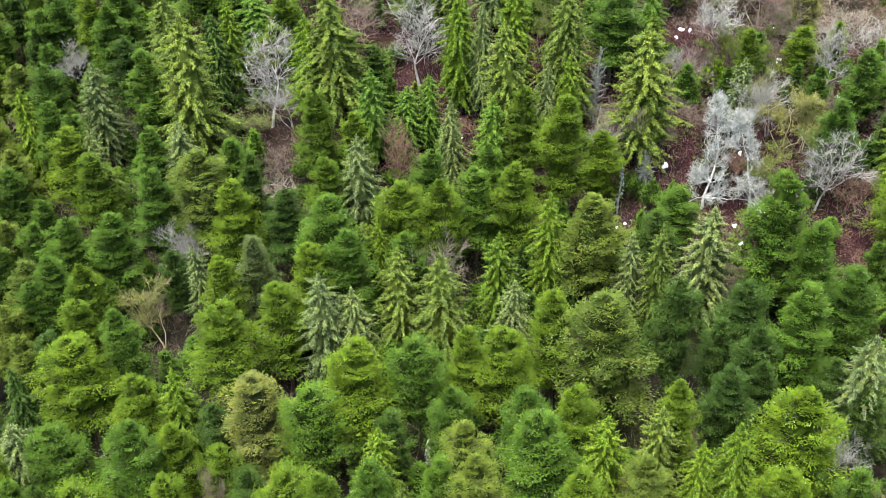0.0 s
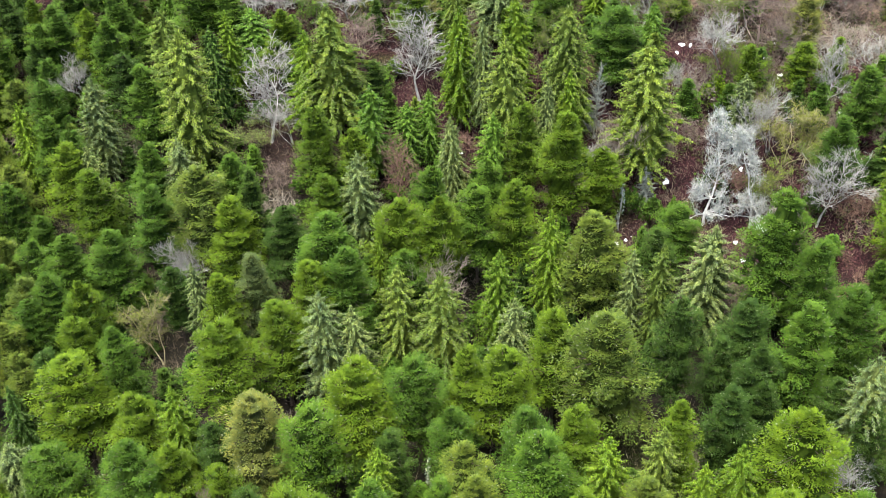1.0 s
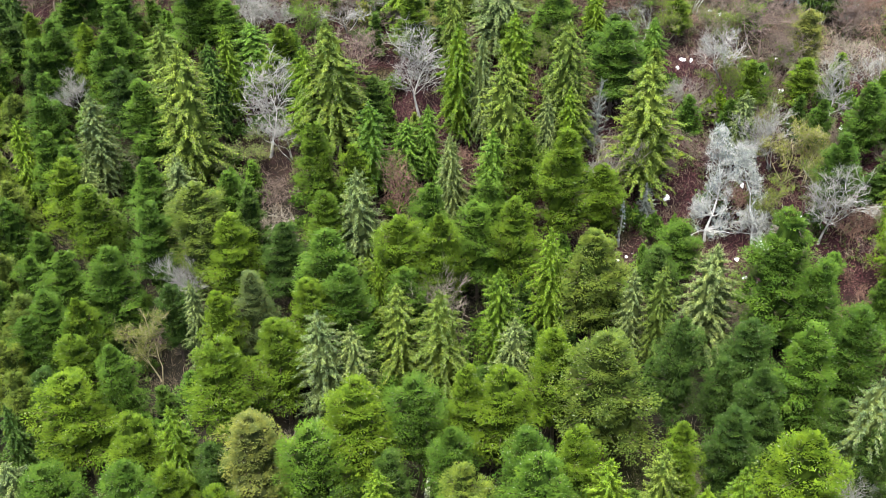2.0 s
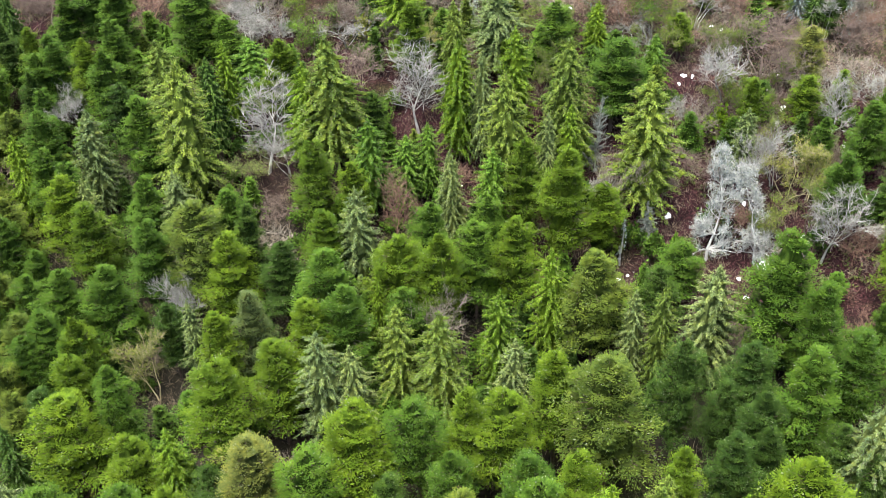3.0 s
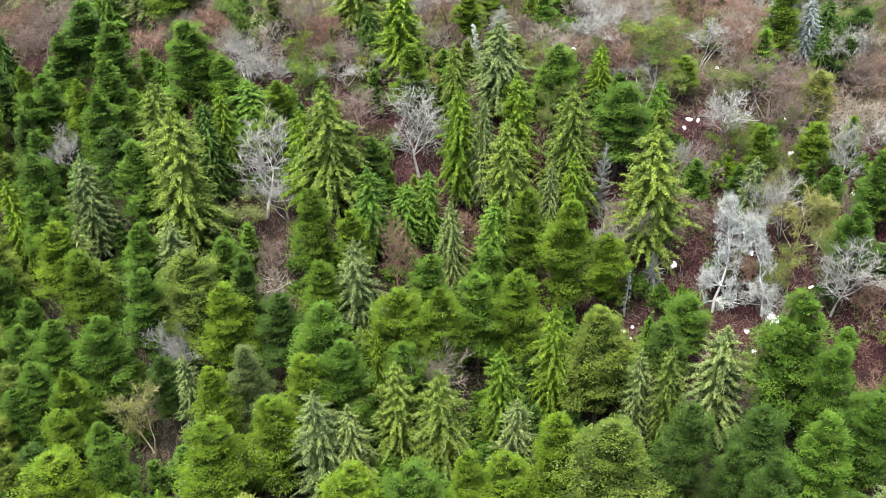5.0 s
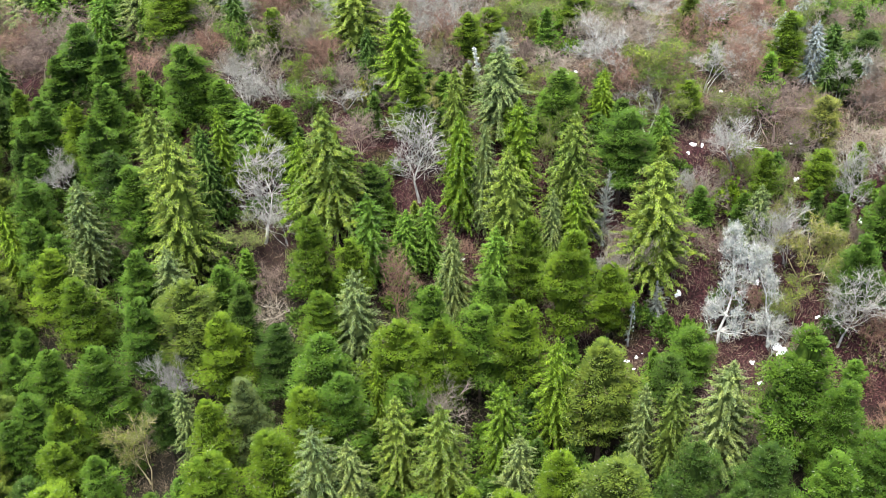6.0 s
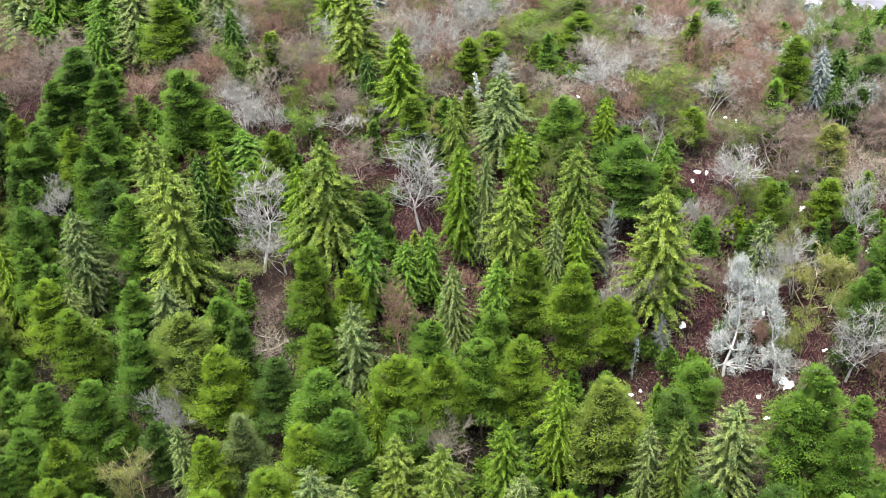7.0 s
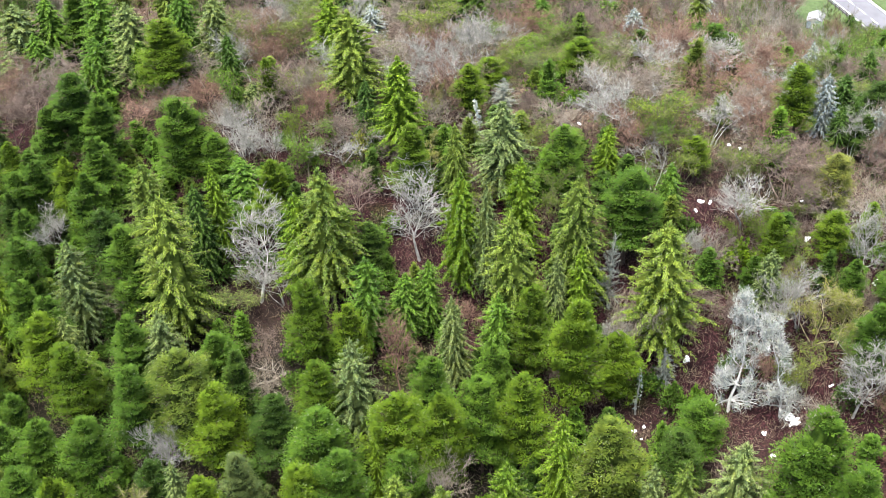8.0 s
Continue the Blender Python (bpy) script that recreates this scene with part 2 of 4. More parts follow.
            f = np.array([(0, 2, 4), (2, 1, 4), (1, 3, 4), (3, 0, 4), (2, 0, 5), (1, 2, 5), (3, 1, 5), (0, 3, 5)])
        n, m = len(p), len(c)
        a = rng.uniform(0, 6.283, n)
        turned = np.stack([c[None, :, 0] * np.cos(a)[:, None] - c[None, :, 1] * np.sin(a)[:, None], c[None, :, 0] * np.sin(a)[:, None] + c[None, :, 1] * np.cos(a)[:, None], np.repeat(c[None, :, 2] * flat, n, 0)], -1)
        pts = p[:, None] + turned * (np.broadcast_to(size, n)[:, None] * rng.uniform(0.6, 1.3, (n, m)))[..., None]
        self.add(pts.reshape(-1, 3), (f[None] + (np.arange(n) * m)[:, None, None]).reshape(-1, 3))

    def blades(self, p, d, up, length, width):
        """Single folded leaves or needle twigs: at p, growing along d."""
        n = len(p)
        d = unit(d)
        side = unit(np.cross(d, up))
        nor = np.cross(side, d)
        length, width = np.broadcast_to(length, n)[:, None], np.broadcast_to(width, n)[:, None]
        mid = p + d * length * 0.42
        pts = np.stack([p, mid + side * width * 0.5 - nor * width * 0.12, p + d * length - nor * length * 0.08, mid - side * width * 0.5 - nor * width * 0.12], 1).reshape(-1, 3)
        faces = (np.array([[0, 2, 1], [0, 3, 2]])[None] + (np.arange(n) * 4)[:, None, None]).reshape(-1, 3)
        self.add(pts, faces)


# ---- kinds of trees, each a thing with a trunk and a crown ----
def shaded_crown_core(rng, height, radius, base, shape, share, bend, lobes):
    """A ragged mass added in the heart of a crown, open below: stops the view through; its dark colour is painted
    shade.
    """
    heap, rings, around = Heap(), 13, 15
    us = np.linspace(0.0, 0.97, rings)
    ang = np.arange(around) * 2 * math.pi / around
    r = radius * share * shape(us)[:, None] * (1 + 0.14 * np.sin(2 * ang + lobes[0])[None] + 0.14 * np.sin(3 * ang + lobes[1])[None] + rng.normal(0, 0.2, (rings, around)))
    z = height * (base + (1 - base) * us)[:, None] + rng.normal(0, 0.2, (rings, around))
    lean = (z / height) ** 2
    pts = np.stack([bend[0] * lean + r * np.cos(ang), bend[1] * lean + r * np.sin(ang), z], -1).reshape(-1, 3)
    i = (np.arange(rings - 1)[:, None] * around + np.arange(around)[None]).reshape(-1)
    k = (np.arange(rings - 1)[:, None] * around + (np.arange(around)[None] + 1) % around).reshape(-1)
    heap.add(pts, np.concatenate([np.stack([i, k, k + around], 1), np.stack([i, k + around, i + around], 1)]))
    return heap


def stem_of(rng, height, lean, wood):
    bend = rng.normal(0, lean * height, 2)
    zs = np.linspace(0, height * 0.985, 7)
    axis = np.stack([bend[0] * (zs / height) ** 2, bend[1] * (zs / height) ** 2, zs], 1)
    wood.pole(axis, (0.011 * height + 0.05) * (1 - zs / height) ** 0.8 + 0.012)
    return bend


def finish(root, wood, green, heart, bark, needles):
    solid("trunk", *wood.arrays(), bark, root)
    solid("crown" if needles is not LICHEN else "lichen", *green.arrays(), needles, root)
    # the added core is coloured dark, in place of shade between the boughs
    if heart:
        solid("inner_crown", *heart.arrays(), SHADED_NEEDLES, root)
    return root


def fir(name, seed, height, radius, base, top, pads, blades, size=0.29, lean=0.015):
    """A full crown of frilled fans of needles at the ends of rising arms. top: how round the crown is (small: domed)."""
    rng = np.random.default_rng(seed)
    root = new(name)
    wood, green = Heap(), Heap()
    bend = stem_of(rng, height, lean, wood)
    lobes = rng.uniform(0, 6.28, 4)

    def shape(u):
        return (1 - np.clip(u, 0, 1) ** (1.0 / top)) ** 0.54 * np.minimum(1.0, 0.7 + 1.3 * u)

    # boughs by the golden angle, each with its own reach; two thirds of the fans gather on them, the rest fill in behind
    boughs = 34
    bu = np.clip((np.arange(boughs) + 0.5) / boughs * 0.97 + rng.normal(0, 0.02, boughs), 0, 0.98)
    ba = np.arange(boughs) * 2.39996 + rng.normal(0, 0.35, boughs)
    reach = rng.uniform(0.72, 1.34, boughs)
    u = rng.uniform(0, 1, pads * 6)
    u = u[rng.random(pads * 6) < (0.14 + shape(u)) * (0.4 + 0.7 * u)][:pads]
    n = len(u)
    a = np.arange(n) * 2.39996 + rng.normal(0, 0.3, n)
    own = np.argmin(np.abs(u[:, None] - bu[None] - rng.normal(0, 0.03, (n, boughs))), 1)
    on = rng.random(n) < 0.76
    a = np.where(on, ba[own] + rng.normal(0, 0.27, n), a)
    u = np.where(on, np.clip(bu[own] + rng.normal(0, 0.02, n), 0, 1), u)
    z = height * (base + (1 - base) * u)
    lump = 1 + 0.1 * np.sin(2 * a + lobes[0]) + 0.12 * np.sin(3 * a + lobes[1])
    r = radius * shape(u) * lump * np.where(on, reach[own] * rng.uniform(0.5, 1.05, n), rng.uniform(0.45, 0.8, n))
    up = np.array([0, 0, 1.0])
    out = np.stack([np.cos(a), np.sin(a), 0 * a], 1)
    across = np.stack([-np.sin(a), np.cos(a), 0 * a], 1)
    stem = np.stack([bend[0] * (z / height) ** 2, bend[1] * (z / height) ** 2, z], 1)
    tips = stem + out * r[:, None] + up * (0.12 * r)[:, None]
    some = (r > 1.2) & (rng.random(n) < 0.6)
    wood.tubes(stem[some] - [0, 0, 0.2], tips[some], 0.02 + 0.008 * r[some], 0.01)
    broad = np.clip(0.3 + 0.17 * r, 0.26, 0.85) * rng.uniform(0.75, 1.3, n)
    rise = (-0.2 + 0.75 * u + rng.normal(0, 0.3, n))[:, None]
    anchor = tips - out * (0.8 * broad)[:, None]
    heart = shaded_crown_core(rng, height, radius, base, shape, 0.46, bend, lobes)
    # clumps under the fans share the core's painted shade
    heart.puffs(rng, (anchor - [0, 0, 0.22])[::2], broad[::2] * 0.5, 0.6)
    # each fan: needle twigs that spread from its root, arched over and frilled along the rim
    for k in range(blades):
        turn = rng.uniform(-1.45, 1.45, n)
        far = np.sqrt(rng.uniform(0.08, 1.0, n))
        way = out * np.cos(turn)[:, None] + across * np.sin(turn)[:, None]
        q = anchor + way * (far * broad * 1.35)[:, None] + up * (broad * (0.3 * far - 0.42 * far ** 2 - 0.12 * turn ** 2))[:, None] + up * rise * (far * broad)[:, None] + rng.normal(0, 0.035, (n, 3))
        d = way + up * (rise + 0.35 - 0.3 * far[:, None]) + rng.normal(0, 0.17, (n, 3))
        green.blades(q, d, up + 0.45 * way + rng.normal(0, 0.1, (n, 3)), size * rng.uniform(0.7, 1.3, n), size * 0.46 * rng.uniform(0.75, 1.3, n))
    m = 70
    t = rng.uniform(0, 1, m)
    b = rng.uniform(0, 6.283, m)
    q = np.stack([bend[0] + np.cos(b) * 0.5 * t, bend[1] + np.sin(b) * 0.5 * t, height - 1.1 * t], 1)
    green.blades(q, np.stack([0.7 * np.cos(b), 0.7 * np.sin(b), np.ones(m)], 1), np.stack([np.cos(b), np.sin(b), 0.2 * np.ones(m)], 1), size * 1.2, size * 0.42)
    return finish(root, wood, green, heart, CONIFER_BARK, NEEDLES)


def conifer(name, seed, height, radius, base, step, thick, droop=0.7, top=1.0, twig=0.4, gaps=0.0, lean=0.015, density=1.0, heart=0.3, limb_from=1.3, rough=0.0, bark=CONIFER_BARK, needles=None):
    """A tree of long arms in whorls, hung with twigs. droop: how far the arms hang. top: 1 pointed, less domed. thick: arms to a whorl. rough: how ragged and broken the arms are."""
    rng = np.random.default_rng(seed)
    needles = needles or SPRUCE_NEEDLES
    root = new(name)
    wood, green = Heap(), Heap()
    bend = stem_of(rng, height, lean, wood)
    lobes = rng.uniform(0, 6.28, 4)

    def shape(u):
        return (1 - np.clip(u, 0, 1) ** (1.0 / top)) ** 0.7 * np.minimum(1.0, 0.72 + 1.6 * u)

    z = base * height
    turn = rng.uniform(0, 6.28)
    spots, outs, along, reach = [], [], [], []
    while z < 0.99 * height:
        u = (z - base * height) / (height * (1 - base))
        prof = float(shape(u))
        n = max(4, int(round(thick * (0.45 + 0.65 * prof))))
        for k in range(n):
            if rng.random() < gaps:
                continue
            a = turn + k * 6.283 / n + rng.normal(0, 0.2 + 0.6 * rough)
            lump = 1 + 0.12 * math.sin(2 * a + lobes[0] + 0.7 * z) + 0.12 * math.sin(3 * a + lobes[1] - 0.5 * z)
            L = max(0.25, radius * 1.08 * prof * lump * rng.uniform(0.68 - 0.4 * rough, 1.22 + 0.25 * rough))
            out = np.array([math.cos(a), math.sin(a), 0.0])
            start = np.array([bend[0] * (z / height) ** 2, bend[1] * (z / height) ** 2, z + rng.normal(0, 0.15 + 0.4 * rough)])
            first = 0.34 if heart and L > 1 else 0.12
            count = max(2, int(density * (1 - first) * L / (0.72 * twig) + 0.5))
            s = np.linspace(first, 1.0, count)
            rise = (0.22 + 0.4 * u) * (1 - droop) + (0.10 + 0.3 * u) * droop
            hang = -0.48 * droop + 0.2 * (1 - droop) + rng.normal(0, 0.28) * rough
            p = start + out * (L * s)[:, None]
            p[:, 2] += L * (rise * s + hang * s ** 2)
            if L > limb_from:
                m = len(p) // 2
                wood.tubes(np.stack([start, p[m]]), np.stack([p[m], p[-1]]), np.array([0.02 + 0.008 * L, 0.022]), np.array([0.022, 0.012]))
            spots.append(p)
            outs.append(np.repeat(out[None], count, 0))
            along.append(s)
            reach.append(np.full(count, min(1.0, 0.45 + 0.35 * L)))
        turn += 2.4
        z += step * rng.uniform(0.8, 1.2) * (1.0 - 0.4 * u)
    p, out, s, reach = np.concatenate(spots), np.concatenate(outs), np.concatenate(along), np.concatenate(reach)
    across = np.stack([-out[:, 1], out[:, 0], out[:, 2]], 1)
    n = len(p)
    up = np.array([0, 0, 1.0])

    def blades(d, L, w, spread, tip):
        green.blades(p + rng.normal(0, spread, (n, 3)), d + (0.16 + 0.5 * rough) * rng.normal(0, 1, (n, 3)), up + tip * out + 0.35 * rng.normal(0, 1, (n, 3)), L * reach * rng.uniform(0.75, 1.25, n), w * rng.uniform(0.75, 1.25, n))

    fan = 1.5 - 0.9 * s
    for sign in (1, -1):
        # flat side twigs, long near the trunk and short at the tip of the arm
        blades(out * 0.75 + sign * across * (1.1 - 0.5 * s)[:, None] + [0, 0, -0.12 - 0.25 * droop], twig * 1.4 * fan, twig * 0.27, 0.06, 0.3)
        # twigs that hang like a curtain
        blades(out * 0.3 + sign * across * 0.35 + [0, 0, -0.6 - 0.4 * droop], twig * 1.3, twig * 0.27, 0.1, 0.8)
    blades(out + [0, 0, -0.05], twig * 1.2, twig * 0.28, 0.06, 0.2)
    m = 40
    t = rng.uniform(0, 1, m)
    b = rng.uniform(0, 6.283, m)
    q = np.stack([bend[0] + np.cos(b) * 0.2 * t, bend[1] + np.sin(b) * 0.2 * t, height - 1.2 * t], 1)
    green.blades(q, np.stack([0.8 * np.cos(b), 0.8 * np.sin(b), np.ones(m)], 1), np.stack([np.cos(b), np.sin(b), 0.2 * np.ones(m)], 1), 0.42, 0.13)
    core = None
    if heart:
        core = shaded_crown_core(rng, height, radius, base, shape, heart, bend, lobes)
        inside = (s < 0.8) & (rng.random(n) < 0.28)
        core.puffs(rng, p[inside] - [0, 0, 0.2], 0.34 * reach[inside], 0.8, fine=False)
    return finish(root, wood, green, core, bark, needles)


def broadleaf(name, seed, height, radius, stems=1, limbs=8, fuzz=0, growth=None, fuzz_name="catkin_fuzz", rise=0.5, thick=1.0, twigs=5, branches=5, taper=0.0, tall=0.72, tuft=0.105):
    """A leafless tree: stems that part into crooked limbs, branches and fine twigs; fuzz: tufts of moss or lichen at each twig."""
    rng = np.random.default_rng(seed)
    root = new(name)
    wood, fine, buds = Heap(), Heap(), Heap()

    def run(p, d, length, r, parts, bow, heap, sides):
        """A crooked run of a limb; returns its joints and their directions."""
        joints = []
        for k in range(parts):
            d = unit(d + rng.normal(0, 0.17, 3) + np.array([0, 0, bow]))
            q = p + d * length / parts
            heap.tubes(p[None], q[None], r, r * 0.78, sides)
            p, r = q, r * 0.78
            joints.append((p, d, r))
        return joints

    def aside(d, wide, up):
        return unit(d * (1 - wide) + unit(rng.normal(0, 1, 3) * np.array([1, 1, 0.6])) * wide + np.array([0, 0, up]))

    twig_p, twig_d = [], []
    for st in range(stems):
        a = st * 6.283 / stems + rng.uniform(0, 1)
        tilt = 0.06 if stems == 1 else 0.22
        foot = np.array([0.15 * math.cos(a), 0.15 * math.sin(a), -0.3]) * (stems > 1) + np.array([0, 0, -0.2]) * (stems == 1)
        trunk = run(foot, unit(np.array([tilt * math.cos(a), tilt * math.sin(a), 1.0])), height * tall, thick * 0.0155 * height / (1 + 0.2 * (stems - 1)), 7, 0.03, wood, 5)
        for k in range(max(4, limbs // stems + 1)):
            at = rng.integers(0 if taper else 2, 7)
            p, d, r = trunk[at]
            b = k * 2.4 + rng.uniform(0, 0.8)
            d1 = unit(np.array([math.cos(b), math.sin(b), rise * rng.uniform(0.5, 1.5)]))
            limb = run(p, d1, radius * rng.uniform(0.7, 1.15) * (1 - taper * at / 6), r * 0.8, 5, 0.02 if taper else 0.09, wood, 3)
            for j in range(branches):
                p2, d2, r2 = limb[rng.integers(1, 5)]
                branch = run(p2, aside(d2, 0.55, 0.12), radius * rng.uniform(0.25, 0.5) * (1 - 0.5 * taper * at / 6), max(0.024, r2 * 0.6), 2, 0.08, fine, 3)
                for q in range(twigs):
                    p3, d3, r3 = branch[rng.integers(0, 2)]
                    d4 = aside(d3, 0.5, 0.12)
                    L4 = radius * rng.uniform(0.14, 0.3)
                    fine.tubes(p3[None], (p3 + d4 * L4)[None], 0.02, 0.009, 3)
                    twig_p += [p3 + d4 * L4 * f for f in (0.35, 0.65, 0.95)]
                    twig_d += [aside(d4, 0.5, 0.1) for _ in range(3)]
    tp, td = np.array(twig_p), np.array(twig_d)
    fine.blades(tp, td, rng.normal(0, 1, tp.shape), rng.uniform(0.3, 0.8, len(tp)), 0.032)
    solid("trunk", *wood.arrays(), PALE_BARK, root)
    tagged(solid("twig_crown", *fine.arrays(), PALE_BARK, root), kind="stuff")
    for k in range(fuzz):
        buds.blades(tp + rng.normal(0, 0.16, tp.shape), rng.normal(0, 1, tp.shape) + [0, 0, 0.3], rng.normal(0, 1, tp.shape), rng.uniform(0.22, 0.48, len(tp)), tuft * rng.uniform(0.67, 1.33, len(tp)))
    if fuzz:
        tagged(solid(fuzz_name, *buds.arrays(), growth or CATKINS, root), kind="stuff")
    return root


def bush(name, seed, height, radius, leaves):
    rng = np.random.default_rng(seed)
    root = new(name)
    wood, green = Heap(), Heap()
    n = 34
    a = rng.uniform(0, 6.283, n)
    tilt = rng.uniform(0.05, 1.0, n) ** 0.7
    tips = np.stack([np.cos(a) * radius * tilt, np.sin(a) * radius * tilt, height * np.sqrt(np.clip(1 - 0.75 * tilt ** 2, 0.05, 1)) * rng.uniform(0.8, 1.1, n)], 1)
    mids = tips * [0.4, 0.4, 0.6]
    wood.tubes(np.zeros((n, 3)), mids, 0.04, 0.025)
    wood.tubes(mids, tips, 0.025, 0.01)
    for _ in range(leaves):
        k = rng.integers(n)
        f = rng.uniform(0.45, 1.0)
        p = (mids[k] + (tips[k] - mids[k]) * f + rng.normal(0, 0.16 * radius, 3))[None]
        p[:, 2] = np.maximum(p[:, 2], 0.1)
        green.sprays(p, rng.normal(0, 1, (1, 3)) + [[0, 0, 0.4]] + p * 0.5, np.array([0, 0, 1.0]) + rng.normal(0, 0.4, 3), rng.uniform(0.3, 0.55), rng.uniform(0.2, 0.34))
    solid("stem", *wood.arrays(), PALE_BARK, root)
    solid("leaves", *green.arrays(), BROADLEAF, root)
    return root


def snag(name, seed, height, radius):
    rng = np.random.default_rng(seed)
    root = new(name)
    wood, grey = Heap(), Heap()
    zs = np.linspace(0, height, 9)
    axis = np.stack([0.02 * height * np.sin(zs), 0.03 * height * (zs / height) ** 2, zs], 1)
    rad = 0.16 * (1 - zs / height) ** 0.7 + 0.03
    wood.tubes(axis[:-1], axis[1:], rad[:-1], rad[1:], 6)
    for k in range(70):
        z = rng.uniform(0.15, 0.98) * height
        a, L = rng.uniform(0, 6.283), radius * rng.uniform(0.4, 1.1) * (1.15 - z / height)
        p = np.array([[0.02 * height * math.sin(z), 0.03 * height * (z / height) ** 2, z]])
        q = p + np.array([[math.cos(a) * L, math.sin(a) * L, -0.25 * L]])
        wood.tubes(p, q, 0.035, 0.012)
        grey.sprays(q * 0.7 + p * 0.3, np.array([[math.cos(a), math.sin(a), -0.6]]), np.array([0, 0, 1.0]), 0.35, 0.16)
    solid("trunk", *wood.arrays(), PALE_BARK, root)
    tagged(solid("lichen", *grey.arrays(), LICHEN, root), kind="stuff")
    return root


# ---- ground ----
KNOT_X = [-100, -50, -20, 15, 45, 100]
KNOT_Y = [0, 50, 75, 92, 108, 124, 140, 158, 176, 205, 245, 290]
HEIGHTS = [
    [-16.4, -3.4, 4.2, 12.7, 19.5, 31.5],
    [-10.8, 1.6, 8.8, 16.8, 23.7, 37.7],
    [-7.3, 4.7, 11.4, 18.4, 26.1, 41.8],
    [-4.2, 8.0, 15.2, 22.8, 30.2, 45.0],
    [-0.0, 12.5, 21.7, 28.2, 35.4, 47.4],
    [6.1, 20.2, 27.8, 35.9, 41.7, 47.6],
    [13.0, 27.5, 36.0, 45.2, 47.1, 44.7],
    [21.0, 34.5, 44.3, 50.3, 47.5, 37.8],
    [29.3, 41.1, 46.6, 47.1, 41.7, 28.6],
    [35.8, 41.6, 42.0, 37.7, 30.9, 15.6],
    [27.2, 27.0, 25.4, 21.3, 16.1, 3.4],
    [4.7, 3.7, 2.6, 1.4, 0.8, -0.4],
]


def ground(x, y):
    """Height of the land: a slope that climbs to a crest and drops behind it to the road."""
    x, y = np.asarray(x, float), np.asarray(y, float)
    z = 0.0
    for dx, dy in ((-6, -6), (6, -6), (0, 0), (-6, 6), (6, 6), (0, -9), (0, 9)):
        xx, yy = np.clip(x + dx, KNOT_X[0], KNOT_X[-1]), np.clip(y + dy, KNOT_Y[0], KNOT_Y[-1])
        j = np.clip(np.searchsorted(KNOT_X, xx) - 1, 0, len(KNOT_X) - 2)
        i = np.clip(np.searchsorted(KNOT_Y, yy) - 1, 0, len(KNOT_Y) - 2)
        u = (xx - np.take(KNOT_X, j)) / (np.take(KNOT_X, j + 1) - np.take(KNOT_X, j))
        v = (yy - np.take(KNOT_Y, i)) / (np.take(KNOT_Y, i + 1) - np.take(KNOT_Y, i))
        h = np.array(HEIGHTS)
        z = z + (h[i, j] * (1 - u) + h[i, j + 1] * u) * (1 - v) + (h[i + 1, j] * (1 - u) + h[i + 1, j + 1] * u) * v
    return z / 7


def relief(x, y):
    """Small humps of the forest floor, none near the road."""
    calm = np.clip((248 - y) / 20, 0, 1)
    return calm * (0.28 * np.sin(0.61 * x + 0.33 * y) + 0.22 * np.sin(1.13 * y - 0.47 * x + 1.3) + 0.12 * np.sin(2.1 * x + 1.7 * y))


def road_x(y):
    """The centre line bends gently to the left as it runs away."""
    return 108.8 - 0.18 * (y - 285) - 0.001 * (y - 285) ** 2


def land(x, y):
    """The slope with its humps, levelled into a bench along the road."""
    x, y = np.asarray(x, float), np.asarray(y, float)
    bench = np.clip((23 - np.abs(x - road_x(y))) / 15, 0, 1) * np.clip((y - 205) / 20, 0, 1)
    return (ground(x, y) + relief(x, y)) * (1 - bench) + 0.22 * bench


def floor_at(x, y):
    return float(land(x, y))


def make_ground():
    far = np.array([165, 180, 200, 250, 320, 420, 600, 900, 1400, 2500.0])
    xs = np.concatenate([-far[::-1], np.arange(-150, 160, 2.0), far])
    ys = np.concatenate([-far[::-1], np.arange(-160, 0, 8.0), np.arange(0, 372, 2.0), far[3:] + 140])
    gx, gy = np.meshgrid(xs, ys)
    gz = land(gx, gy)
    pts = np.stack([gx, gy, gz], -1).reshape(-1, 3)
    w = len(xs)
    i = (np.arange(len(ys) - 1)[:, None] * w + np.arange(w - 1)[None]).reshape(-1)
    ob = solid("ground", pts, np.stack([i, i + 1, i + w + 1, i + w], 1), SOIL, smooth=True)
    return tagged(ob, "red-brown forest floor of needle litter, moss and brush", "ground", kind="structure")


make_ground()


# ---- the wood: one prototype of each shape, then copies ----
def fir_protos():
    return [fir("fir_tree", 11 + k, 17.0, 3.2, 0.26, t, 420, 42, 0.2) for k, t in enumerate((0.46, 0.56, 0.4, 0.7, 0.5, 0.6))]


def spruce_protos():
    return [conifer("spruce_tree", 31 + k, 17.5, 3.2, 0.14, st * 0.82, 12.0, droop=d + 0.12, top=0.52, twig=0.2, density=1.3, limb_from=1.6, heart=0.5) for k, (d, st) in enumerate(((0.8, 1.1), (0.6, 1.04), (0.95, 1.18), (0.7, 1.12), (0.85, 1.08), (0.65, 1.22)))]


def young_protos():
    return [fir("young_conifer", 51 + k, 8.0, 2.2, 0.04, t, 130, 24, 0.27) for k, t in enumerate((0.8, 0.6, 0.95))]


def dead_protos():
    return [conifer("dead_conifer", 71 + k, 12.0, 2.8, 0.06, st * 0.85, 7.5, droop=d, top=0.95, twig=0.27, gaps=0.2, lean=0.05, rough=0.7, heart=0, limb_from=0.7, bark=PALE_BARK, needles=LICHEN) for k, (st, d) in enumerate(((0.5, 0.5), (0.5, 0.4), (0.6, 0.3)))]


